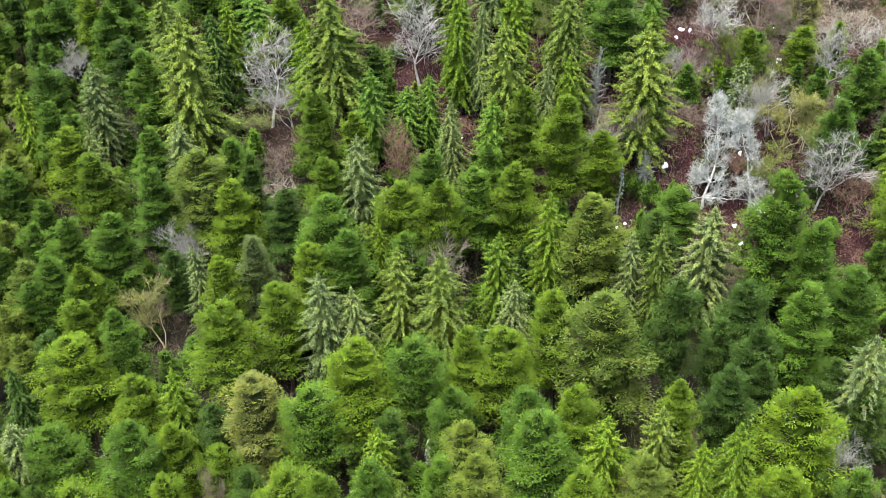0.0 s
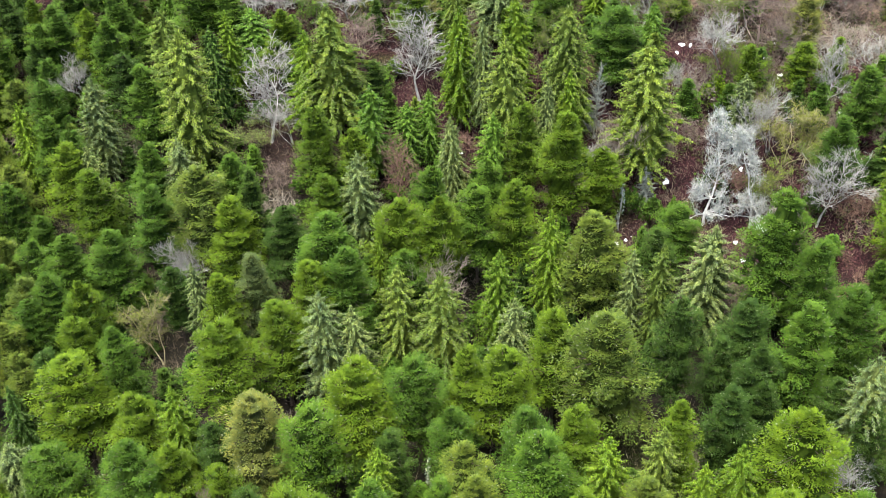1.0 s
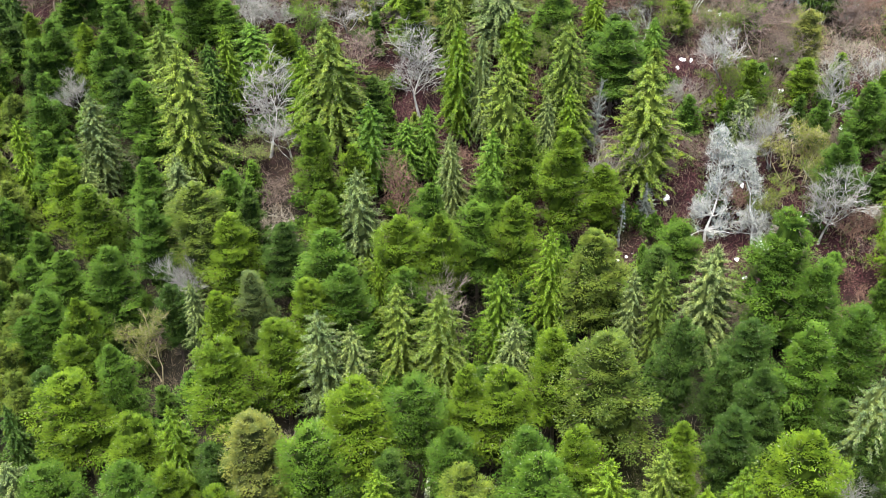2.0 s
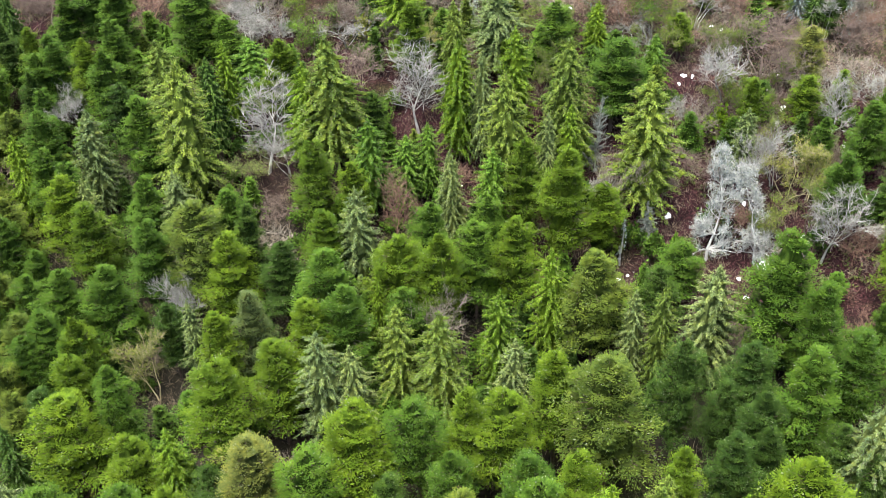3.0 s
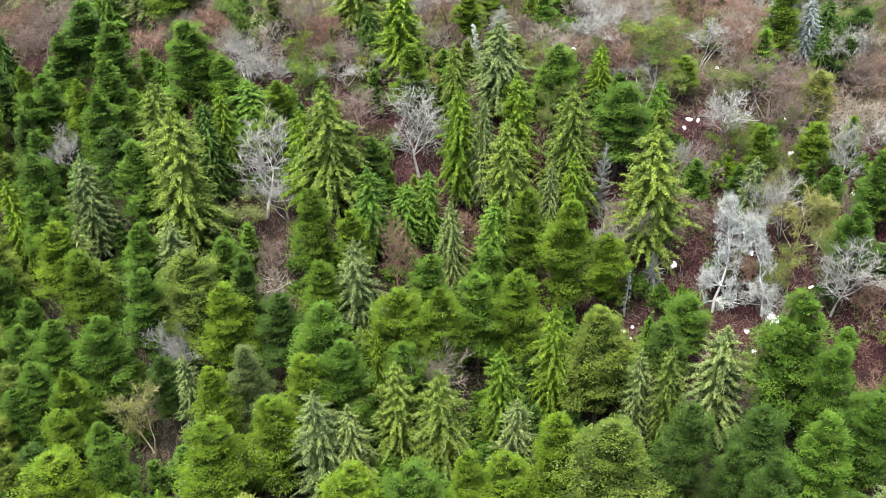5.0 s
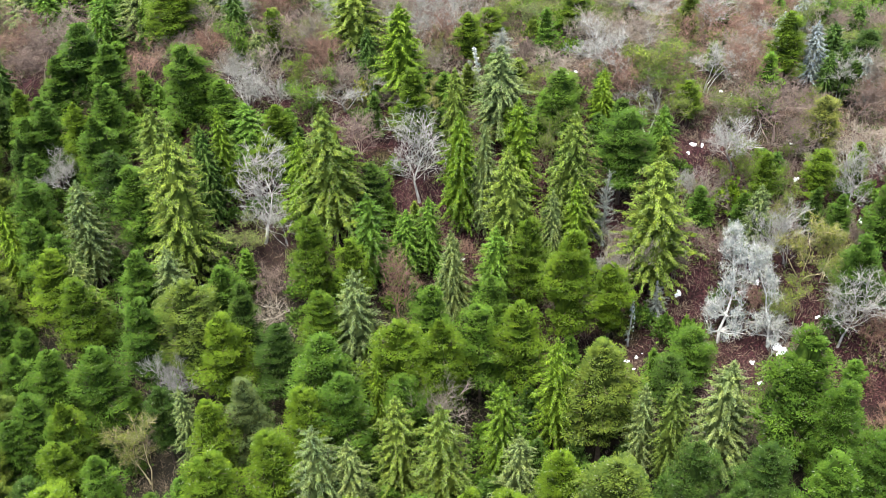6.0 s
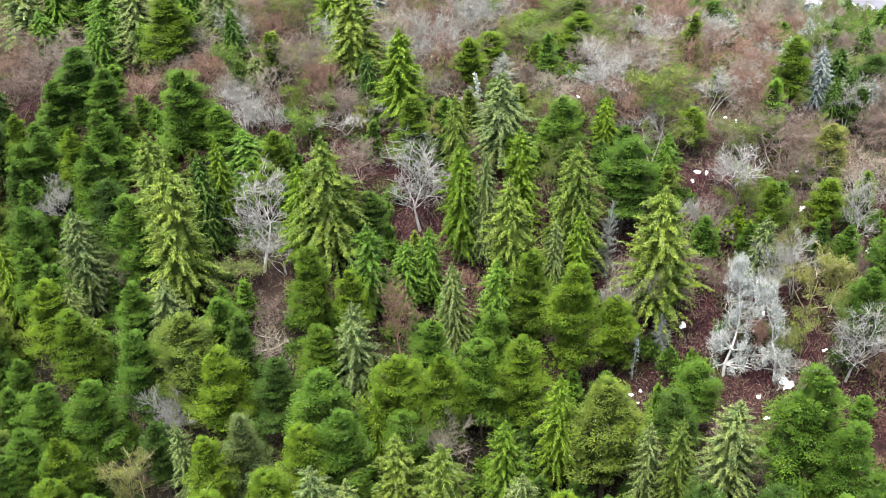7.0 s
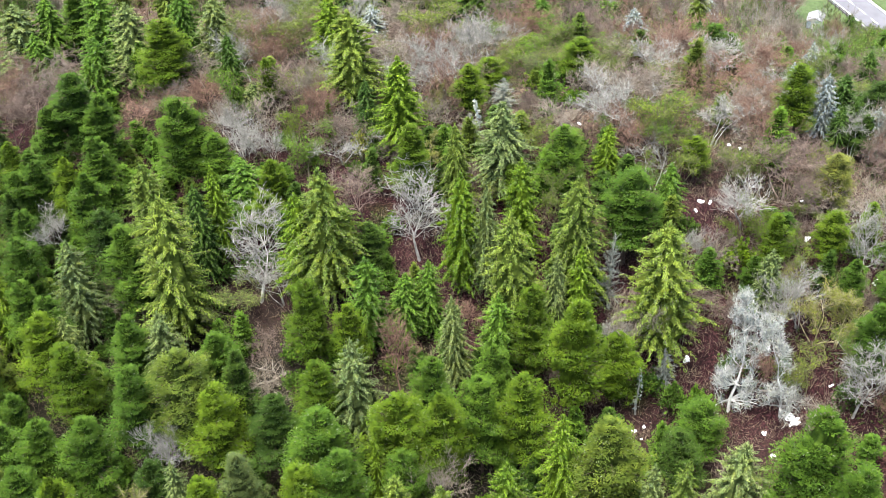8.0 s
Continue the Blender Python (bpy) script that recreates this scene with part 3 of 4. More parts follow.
PROTOS = {
    "F": fir_protos(),
    "S": spruce_protos(),
    "Y": young_protos(),
    "D": dead_protos(),
    "B": [broadleaf("bare_tree", 91 + k, 9.0, 3.2, stems=st, limbs=li, rise=ri, thick=1.1, twigs=4, branches=8) for k, (st, li, ri) in enumerate(((1, 10, 0.8), (3, 9, 1.0), (2, 9, 0.7), (1, 11, 1.1)))],
    "M": [broadleaf("mossy_tree", 95, 9.0, 3.0, stems=2, fuzz=4, rise=1.0, tuft=0.055), broadleaf("mossy_tree", 96, 9.0, 3.0, fuzz=4, tuft=0.055, stems=3, rise=0.9)],
    "E": [broadleaf("lichen_tree", 75 + k, 12.0, 2.4, stems=1, limbs=34, fuzz=2, growth=LICHEN, fuzz_name="lichen", rise=0.3, thick=1.1, twigs=4, branches=5, taper=0.75, tall=1.0, tuft=0.055) for k in range(2)],
    "T": [broadleaf("bare_shrub", 101 + k, 5.0, 2.8, stems=st, limbs=li, rise=ri, twigs=4, branches=5, thick=1.1) for k, (st, li, ri) in enumerate(((4, 12, 0.9), (5, 15, 1.2), (3, 12, 0.8)))],
    "K": [bush("bush", 97, 3.0, 2.4, 420), bush("bush", 98, 3.4, 2.2, 420)],
    "N": [snag("snag", 99, 8.0, 0.9)],
}
SIZE = {"F": (17.0, 3.2), "S": (17.5, 3.2), "Y": (8.0, 2.2), "D": (12.0, 2.6), "B": (9.0, 3.4), "T": (5.0, 2.8), "E": (12.0, 2.8), "M": (9.0, 3.0), "K": (3.2, 2.3), "N": (8.0, 0.9)}
LEAF = {
    "l": (0.099, 0.166, 0.013), "g": (0.077, 0.149, 0.018), "d": (0.054, 0.103, 0.018), "o": (0.110, 0.157, 0.026),
    "s": (0.235, 0.265, 0.262), "p": (0.128, 0.170, 0.056), "y": (0.160, 0.182, 0.044), "w": (0.285, 0.308, 0.308),
}
WOOD = {"w": (0.275, 0.278, 0.268), "b": (0.165, 0.13, 0.115), "e": (0.225, 0.2, 0.17), "r": (0.18, 0.115, 0.09), "o": (0.14, 0.13, 0.085), "y": (0.30, 0.27, 0.17), "l": (0.12, 0.1, 0.07), "d": (0.1, 0.08, 0.06)}
HUE = {"l": "bright yellow-green", "g": "mid-green", "d": "dark green", "o": "olive-yellow", "p": "pale grey-green", "y": "golden yellow", "w": "silver-grey", "s": "silvery blue-grey", "b": "brown", "e": "beige", "r": "reddish-brown"}
WORDS = {
    "F": ("{} fir with a full, lumpy crown on the hillside", "tree", "firs on the slope"),
    "S": ("{} spruce with drooping arms on the hillside", "tree", "spruces on the slope"),
    "Y": ("{} young conifer in the shade between taller trees", "tree", "young conifers"),
    "D": ("{} dead conifer hung with lichen on bare ground", "tree", "dead conifers"),
    "B": ("{} leafless tree with fine twigs among the brush", "tree", "leafless trees"),
    "E": ("{} dead tree with upright arms crusted with lichen in a clearing", "tree", "lichen trees"),
    "T": ("{} leafless shrub with many thin stems in the brush", "shrub", "leafless shrubs"),
    "M": ("leafless tree with {} moss and catkins", "tree", "mossy trees"),
    "K": ("{} leafy bush at the edge of the clearing", "bush", "bushes"),
    "N": ("{} standing dead snag with short broken arms", "tree", "snags"),
}
LUSH = {"F": 0.72, "S": 1.32, "D": 0.6, "M": 1.0, "Y": 0.9}
BROAD = {"F": 1.2, "S": 1.1, "B": 1.3, "M": 1.2}
chooser = random.Random(5)
used, planted = set(), []


def plant(kind, colour, x, y, height, width, lean=0.0):
    k = chooser.randrange(len(PROTOS[kind]))
    proto = PROTOS[kind][k]
    H, R = SIZE[kind]
    wide = width / (2 * R) * BROAD.get(kind, 1.0)
    m = pose(x, y, floor_at(x, y) - 0.1, lean, 0, chooser.uniform(0, 360)) @ Matrix.Diagonal((wide, wide, height / H, 1))
    if (kind, k) in used:
        ob = copy_thing(proto, m)
        ob.matrix_basis = m
    else:
        used.add((kind, k))
        ob = proto
        ob.matrix_basis = m
    label, category, group = WORDS[kind]
    tagged(ob, label.format(HUE[colour]), category, group)
    for child in ob.children:
        leafy = child.name.split(".")[0] in ("crown", "inner_crown", "leaves", "catkin_fuzz", "lichen")
        tone = (LEAF if leafy else WOOD).get(colour, (0.1, 0.08, 0.06))
        if child.name.startswith("twig_crown"):
            # fine twigs are browner than the lichen-grey limbs
            fade = 0.95 if kind == "E" else 0.78
            tone = (tone[0] * fade, tone[1] * fade, tone[2] * fade)
        if kind == "E" and not leafy:
            tone = (0.37, 0.385, 0.385)
        if leafy:
            tone = tuple(c * LUSH.get(kind, 1.0) for c in tone)
        child.color = (*tone, 1)
    planted.append((x, y, width / 2, height))
    return ob


# rows of x, y, height and crown width
for x, y, h, w in (
    (39.2, 74.3, 18, 6.4), (-52.4, 84.9, 15, 6.4), (5.9, 91.8, 14, 4.9), (-12.2, 92.7, 17, 5.2), (-15.7, 93, 19, 6.5), (27.4, 93.2, 18, 6.5),
    (19.2, 94.1, 16, 3.7), (-32.7, 103.3, 16, 3.9), (-12.3, 110.8, 19, 6.2), (-0.8, 116.6, 15, 4.2), (35.8, 118.8, 11, 4.1), (11.3, 119.3, 15, 3.6),
    (-37.6, 122.7, 16, 5.7), (-51.1, 126.2, 15, 5), (3.4, 127.7, 17, 4), (-51.4, 133.3, 18, 5.9), (6.1, 140.6, 14, 7.3), (-30.5, 164.8, 6, 3.7),
    (-51.9, 178.7, 15, 7.4), (-37.9, 178.7, 14, 6.9), (-74.1, 190.8, 14, 8.9),
):
    plant("S", "p", x, y, h, w)
for x, y, h, w in (
    (4.3, 115.4, 16, 5.3), (-6.8, 123.5, 12, 4.7), (-11.3, 123.7, 15, 5.8), (-3.9, 124.2, 12, 4.1), (26.3, 132, 10, 4.3), (-29.7, 146.6, 10, 7.3),
    (-50.3, 176.9, 10, 4.6), (-59.3, 177.5, 9, 4.7), (-58.3, 179.2, 11, 6.6), (-43.5, 180.7, 14, 6.5), (14.2, 182.3, 8, 5.8), (-69.7, 185.1, 11, 5.8),
    (-58.4, 187, 14, 7.7), (25, 187.9, 8, 4.8), (-69.8, 192.9, 13, 7), (79.6, 260.9, 8, 5.6),
):
    plant("S", "g", x, y, h, w)
for x, y, h, w in (
    (35.2, 62.3, 16, 3.8), (-2.5, 70.3, 16, 4.3), (-9.7, 70.7, 17, 5.4), (7.7, 71.8, 18, 7.1), (-50.6, 77, 16, 4.2), (6.3, 78.1, 15, 5.1),
    (-1.2, 79.2, 15, 4.6), (-36.5, 79.3, 18, 6.5), (34.5, 80.7, 18, 6.8), (-16.4, 81.5, 17, 6.2), (-46.6, 83.4, 16, 5.6), (39.9, 83.5, 16, 5),
    (-5, 85.1, 17, 5.6), (37.2, 87.8, 18, 4.8), (44.4, 89, 13, 2.8), (33.7, 91, 22, 6.7), (-41.7, 96.3, 17, 5.2), (-13.7, 100.2, 17, 5.8),
    (-6, 101.3, 14, 4.2), (25.6, 103.8, 10, 4.5), (-48.8, 104.1, 16, 4.6), (-16.2, 104.3, 18, 7.2), (-55.2, 104.3, 16, 5.8), (2.1, 107, 15, 5),
):
    plant("F", "g", x, y, h, w)
for x, y, h, w in (
    (44.6, 108.4, 12, 4), (-3.3, 108.7, 17, 5.3), (-45.1, 110.5, 17, 5.9), (3.8, 111.3, 13, 3.4), (-51.5, 111.8, 17, 6), (49.7, 115, 12, 4.6),
    (-40.3, 115.2, 17, 6), (45, 117.1, 9, 3.2), (-56.6, 117.7, 15, 4), (-30, 118.6, 15, 5.1), (34.3, 120.5, 8, 2.6), (-41.6, 122.1, 16, 5.2),
    (-62.2, 122.2, 16, 4.4), (20.6, 128.8, 14, 6.3), (-53.9, 128.9, 15, 4.7), (-58.3, 131.6, 15, 4.8), (-43.7, 134.6, 17, 5.7), (-59.4, 136.7, 16, 5.1),
    (13.9, 137.3, 12, 4.8), (-50.7, 143.9, 17, 5.3), (-61.3, 145.4, 13, 4.5), (-33.5, 149.2, 12, 5), (-63.9, 150.2, 15, 4.6), (-60.8, 150.9, 15, 5.2),
):
    plant("F", "g", x, y, h, w)
for x, y, h, w in (
    (-51, 151.4, 15, 5.1), (-39.2, 151.9, 17, 6.5), (-36.7, 152, 14, 4.9), (-61.9, 153.8, 14, 4.7), (53.5, 159.6, 8, 3.5), (-52.8, 160.5, 14, 5.3),
    (-61.4, 161.5, 14, 5.2), (-57.7, 163.9, 16, 7.4), (42.4, 170.5, 7, 3), (39.9, 171.5, 8, 4.6), (-64.8, 192.6, 13, 6), (78.8, 239, 7, 4.7),
    (87.3, 253, 8, 8.2), (70, 263.7, 8, 6.8), (57.4, 272.5, 8, 9),
):
    plant("F", "g", x, y, h, w)
for x, y, h, w in (
    (29, 63, 16, 5.4), (11, 66.3, 16, 5.6), (31.8, 69, 18, 7.1), (-14.7, 70.1, 17, 4.8), (-18.4, 71.7, 17, 6.2), (-31.4, 73.3, 17, 4.8),
    (21.5, 74.5, 16, 4.3), (-42.3, 74.6, 17, 6.6), (11.2, 75.9, 16, 5.4), (-26.4, 77.1, 15, 3.9), (-32.1, 80.2, 16, 4.7), (4.6, 83.7, 17, 6.3),
    (-12, 84.1, 18, 7.4), (0.3, 84.6, 17, 4.9), (-37.5, 86.5, 17, 5.6), (10.1, 86.8, 18, 5.5), (-46.1, 92.2, 18, 7.6), (-28.3, 92.8, 18, 7.1),
    (-21.3, 95.2, 17, 6.1), (-17.6, 99.2, 17, 6), (-28.8, 99.8, 17, 5), (-47.7, 99.8, 17, 6.1), (-2.2, 103.8, 17, 4.9), (-47.7, 104.1, 17, 4.4),
):
    plant("F", "l", x, y, h, w)
for x, y, h, w in (
    (-7.1, 105.5, 17, 6.4), (7, 105.5, 16, 5.4), (-28.9, 110.1, 17, 6.4), (12.7, 110.3, 19, 6), (-16.5, 111.2, 16, 5.3), (17.7, 111.4, 12, 4.8),
    (8.4, 114.9, 17, 4.1), (-13.3, 119.7, 14, 3.4), (-50, 121.3, 16, 5.6), (-18.8, 122, 16, 4.8), (37.3, 123.5, 10, 3.1), (43.8, 123.6, 9, 3.5),
    (-54.1, 125, 17, 6.1), (7, 137.5, 8, 2.3), (30.7, 138.7, 7, 3), (-5.9, 140.6, 14, 5.6), (-26.6, 142.2, 8, 4.9), (44.9, 145, 11, 4.4),
    (-25.5, 145.3, 9, 3.6), (-55.1, 148.7, 15, 3.9), (-55.3, 149.3, 15, 4.1), (2.2, 153.6, 9, 3.9), (-65.9, 156.5, 14, 3.9), (5.2, 159.8, 6, 4),
):
    plant("F", "l", x, y, h, w)
for x, y, h, w in (
    (17.7, 159.9, 7, 4.8), (-27.7, 164.7, 9, 2.6), (-45.2, 173.2, 15, 7.4),
):
    plant("F", "l", x, y, h, w)
for x, y, h, w in (
    (-34.3, 137.8, 17, 4.7), (49.7, 142.2, 7, 3), (52.1, 143.8, 8, 3.3), (51.6, 147.7, 9, 4.6), (-12.3, 153.1, 11, 4), (58.4, 157.5, 9, 4.3),
    (-34, 168.6, 12, 4.4), (38.3, 175.7, 8, 3.3), (29.4, 195.1, 9, 6.1), (95.7, 253.1, 8, 4.7), (98.2, 268.6, 8, 5.5),
):
    plant("S", "d", x, y, h, w)
for x, y, h, w in (
    (-27.4, 75.6, 13, 3.9), (41, 133.9, 8, 7.6), (47.7, 135.1, 7, 6.2), (-68.7, 141.4, 9, 5.8), (-13, 141.5, 8, 7), (-71.7, 171.6, 9, 6.5),
    (-68.6, 174, 9, 9.8), (-67.4, 187.9, 7, 8.5),
):
    plant("B", "b", x, y, h, w)
for x, y, h, w in (
    (-7.6, 117.7, 11, 5.4), (53.3, 138.5, 6, 4.8), (42.1, 150.7, 6, 5.1), (37.7, 154.1, 6, 7.7), (41.2, 155.7, 6, 6.9), (-50.1, 167.6, 9, 7.6),
):
    plant("B", "r", x, y, h, w)
for x, y, h, w in (
    (-1.2, 100.9, 12, 5.1), (19.2, 116.2, 13, 5.2), (25.2, 123, 6, 3.5), (24.7, 150.5, 7, 5.1), (-40, 174.6, 6, 6.9),
):
    plant("B", "e", x, y, h, w)
for x, y, h, w in (
    (31.9, 125.4, 5, 4.2), (35.5, 138.4, 5, 5.6), (39.8, 149, 5, 6.3), (-16.5, 154.6, 5, 7.1), (-35.6, 162.4, 5, 6.1), (-21.4, 162.5, 7, 6),
):
    plant("T", "e", x, y, h, w)
for x, y, h, w in (
    (38.7, 109.1, 7, 4.5), (42.5, 110, 8, 4.8), (39.5, 121.7, 6, 3.8), (12.4, 134, 9, 4.5), (46.8, 138.3, 5, 2.6), (29.1, 138.5, 8, 5.2),
    (4.5, 139.4, 6, 3.8), (27, 142, 10, 7.8), (11.5, 144.7, 6, 4.3), (28.2, 157.3, 5, 4.9), (8.3, 163.6, 5, 5.5), (13.7, 164.8, 6, 6.4),
    (-12.5, 174.2, 5, 5.5), (-2.7, 174.4, 9, 8.5), (-24, 177.3, 9, 7.8), (-34.8, 180.4, 9, 7.9),
):
    plant("M", "o", x, y, h, w)
for x, y, h, w in (
    (38.4, 70.6, 8, 4.3), (43.3, 105.8, 10, 7.1), (-37.5, 112.2, 11, 5.3), (37.5, 115.5, 8, 4), (39.5, 116.8, 9, 5), (19.9, 117.6, 6, 4.1),
    (47.1, 121, 9, 5), (35.5, 130.5, 9, 7.1), (-23.9, 132.7, 7, 5.4), (-26.9, 133.4, 12, 9.8), (-5.2, 134.3, 12, 9.5), (25.5, 137.8, 8, 5.9),
    (51.4, 140.9, 7, 4.9), (34.3, 144.8, 7, 6.5), (21.2, 146.5, 8, 6.2), (-58.4, 148.7, 9, 6.3), (20.4, 149.4, 8, 8.2), (-16.2, 150.8, 6, 5.7),
    (-31.8, 157.4, 6, 6.8), (-4.7, 160.6, 9, 6.3), (-5.5, 160.8, 8, 5), (31.1, 161.5, 8, 7.5), (-1.6, 161.8, 9, 5.4), (-20.6, 168.6, 8, 7),
):
    plant("B", "w", x, y, h, w)
for x, y, h, w in (
    (-32.7, 174.6, 8, 6.4), (-29.9, 181.5, 9, 6.1), (-27.3, 182.4, 9, 4.2),
):
    plant("B", "w", x, y, h, w)
for x, y, h, w in (
    (22.5, 68, 16, 4.2), (26.2, 68.3, 16, 5.1), (13.9, 72, 16, 5.4), (-9.1, 74.9, 16, 4.7), (-32.5, 86.2, 17, 5), (4.3, 96, 17, 5),
    (10.5, 99.5, 17, 5), (-9.9, 104.1, 14, 2.9), (14.1, 119, 16, 3.9), (0.5, 129.1, 18, 5.9), (8.1, 130.6, 16, 5.1), (-20.7, 132.5, 17, 5.7),
    (19.4, 139.3, 9, 3.6), (-32.2, 140, 16, 4.1), (-7.6, 149.6, 16, 6.8), (-19.3, 173.9, 12, 6.2), (35.8, 203.4, 9, 4.8),
):
    plant("S", "l", x, y, h, w)
for x, y, h, w in (
    (-6, 68.4, 16, 3.7), (19.2, 72, 17, 4.8), (22, 92.9, 17, 3.9), (-2.2, 93.9, 18, 6.7), (-7.2, 96.2, 17, 5.5), (23.3, 116.2, 20, 8.4),
    (6.4, 120.1, 21, 6.9), (14, 123.9, 20, 7), (-37, 129.8, 24, 9.3), (-16.7, 131.3, 20, 8.9), (-0, 139.8, 13, 4.3), (-42, 142.5, 17, 7.7),
    (-14.6, 160.6, 16, 8.6),
):
    plant("S", "o", x, y, h, w)
for x, y, h, w in (
    (-32.9, 163.8, 6, 3.3), (79.4, 274.8, 7, 7.1),
):
    plant("Y", "g", x, y, h, w)
for x, y, h, w in (
    (36.3, 107.4, 3, 3.3), (28.4, 126.7, 5, 4.3), (-26.9, 154.3, 5, 5.5), (-30.9, 156.1, 5, 7.2), (-34.1, 161.3, 5, 6.1),
):
    plant("T", "w", x, y, h, w)
for x, y, h, w in (
    (36.1, 126.5, 7, 4.3), (35.5, 130, 6, 3.2), (43.6, 130.9, 5, 3.2), (-22.8, 154.8, 8, 4.3),
):
    plant("M", "l", x, y, h, w)
for x, y, h, w in (
    (-18.1, 155, 7, 2), (26.1, 164.4, 4, 2.4), (41.8, 170.8, 5, 2.5),
):
    plant("Y", "l", x, y, h, w)
for x, y, h, w in (
    (33.8, 153.5, 5, 6), (-20.1, 159.1, 5, 6.4),
):
    plant("T", "r", x, y, h, w)
for x, y, h, w in (
    (54.1, 141, 8, 3), (48.3, 144.8, 10, 3.6), (45.5, 151.2, 8, 2.8), (50.3, 158.5, 9, 3.3), (27.3, 172.7, 9, 5.1), (-12.8, 178, 8, 4.6),
    (61.2, 267.7, 9, 7.2),
):
    plant("S", "s", x, y, h, w)
for x, y, h, w in (
    (-39.6, 104.3, 12, 6.3), (43.1, 113.8, 8, 3.9), (41.2, 115.1, 9, 5.6), (-3.6, 146.3, 6, 3.3), (-2.4, 156.8, 6, 3.3),
):
    plant("M", "y", x, y, h, w)
for x, y, h, w in (
    (38.8, 120.3, 5, 4.5), (37.1, 124.8, 5, 4.9), (-25.2, 125.3, 4, 5.3), (42, 130.2, 6, 6.1), (44.1, 133.4, 5, 6.2), (-9.1, 148.1, 5, 6.1),
    (9.6, 150.9, 5, 4.4), (-15.6, 153, 5, 7.4),
):
    plant("T", "b", x, y, h, w)
for x, y, h, w in (
    (-13.2, 150.3, 4, 3.4),
):
    plant("K", "y", x, y, h, w)
for x, y, h, w in (
    (-21.2, 148.9, 8, 6.5),
):
    plant("M", "g", x, y, h, w)
for x, y, h, w in (
    (-29.7, 131.9, 6, 7), (10.5, 158.4, 6, 5.4),
):
    plant("M", "p", x, y, h, w)
for x, y, h, w in (
    (23.6, 113, 6, 2.8), (18.1, 123.3, 11, 3.3), (2, 149.5, 5, 3.6), (6.8, 155.7, 5, 4.1),
):
    plant("D", "w", x, y, h, w)
for x, y, h, w in (
    (-4, 81, 6, 1.3), (-13.5, 83.2, 5, 1.2), (20.2, 110.8, 8, 1.5), (11.5, 121.5, 5, 1.1), (2.9, 150.6, 6, 2),
):
    plant("N", "w", x, y, h, w)
for x, y, h, w in (
    (11.5, 156.2, 4, 4.1), (18.2, 184.3, 3, 4.8),
):
    plant("K", "o", x, y, h, w)
for x, y, h, w in (
    (26.3, 108.7, 4, 4), (16.5, 153.8, 3, 4.2), (15.8, 159.9, 4, 4.2), (68, 246.8, 4, 5.6),
):
    plant("K", "g", x, y, h, w)
for x, y, h, w in (
    (39.5, 72.7, 13, 3.5), (-23.2, 73.1, 16, 3.9), (26.6, 75.2, 16, 4.8), (36.8, 76.2, 13, 3.8), (-47.6, 76.4, 15, 3.5), (30.3, 77, 14, 3.7),
    (-7.8, 78.7, 14, 4), (30.1, 79.3, 15, 4.7), (-28.3, 83.3, 14, 4.1), (27.3, 83.7, 13, 3.9), (-49.5, 83.9, 14, 4.2), (22.8, 85, 18, 4.5),
    (30.2, 85, 15, 5.4), (23.5, 100.2, 11, 3.7), (-36.8, 106.5, 13, 3.7), (-22.1, 109.7, 15, 5.7), (-27.1, 115.7, 15, 3.8), (-11.5, 132, 11, 3.9),
    (-34.1, 139.3, 8, 3.3), (-48.2, 139.8, 15, 4.7), (52.8, 140.7, 7, 3.3), (55.5, 146.4, 8, 4), (-63.6, 147.5, 14, 3.7), (57.3, 166.2, 8, 3.5),
):
    plant("F", "d", x, y, h, w)
for x, y, h, w in (
    (27.2, 167, 6, 2.9),
):
    plant("F", "d", x, y, h, w)
for x, y, h, w in (
    (75.4, 250.4, 6, 10.2),
):
    plant("M", "e", x, y, h, w)
for x, y, h, w in (
    (-23.2, 82.5, 18, 6.9), (46.5, 131.5, 8, 3.7),
):
    plant("F", "y", x, y, h, w)
for x, y, h, w in (
    (34, 124.6, 4, 5.1),
):
    plant("K", "l", x, y, h, w)
for x, y, h, w in (
    (35.8, 107.2, 13, 5.2), (30.4, 108.9, 15, 6.3),
):
    plant("E", "w", x, y, h, w)
for x, y, h, w in (
    (0.2, 72.6, 18, 5.5), (15.2, 82.4, 21, 7.7), (-53.9, 95.7, 17, 4.4), (15.3, 97.8, 18, 6.7), (-56.9, 100.3, 17, 4.5), (-60.2, 113, 17, 5),
    (-33.2, 114.4, 19, 7.7),
):
    plant("F", "o", x, y, h, w)
for x, y, h, w in (
    (-24.8, 101.9, 17, 5),
):
    plant("F", "p", x, y, h, w)
for x, y, h, w in (
    (26.9, 104.7, 4, 3.3), (42.3, 106.4, 4, 3.2), (23.9, 109.7, 4, 4), (21.8, 112.4, 4, 3.4),
):
    plant("K", "d", x, y, h, w)
for x, y, h, w in (
    (47.8, 132.1, 6, 2.2),
):
    plant("Y", "y", x, y, h, w)
for x, y, h, w in (
    (22, 168.2, 3, 0.8),
):
    plant("N", "b", x, y, h, w)


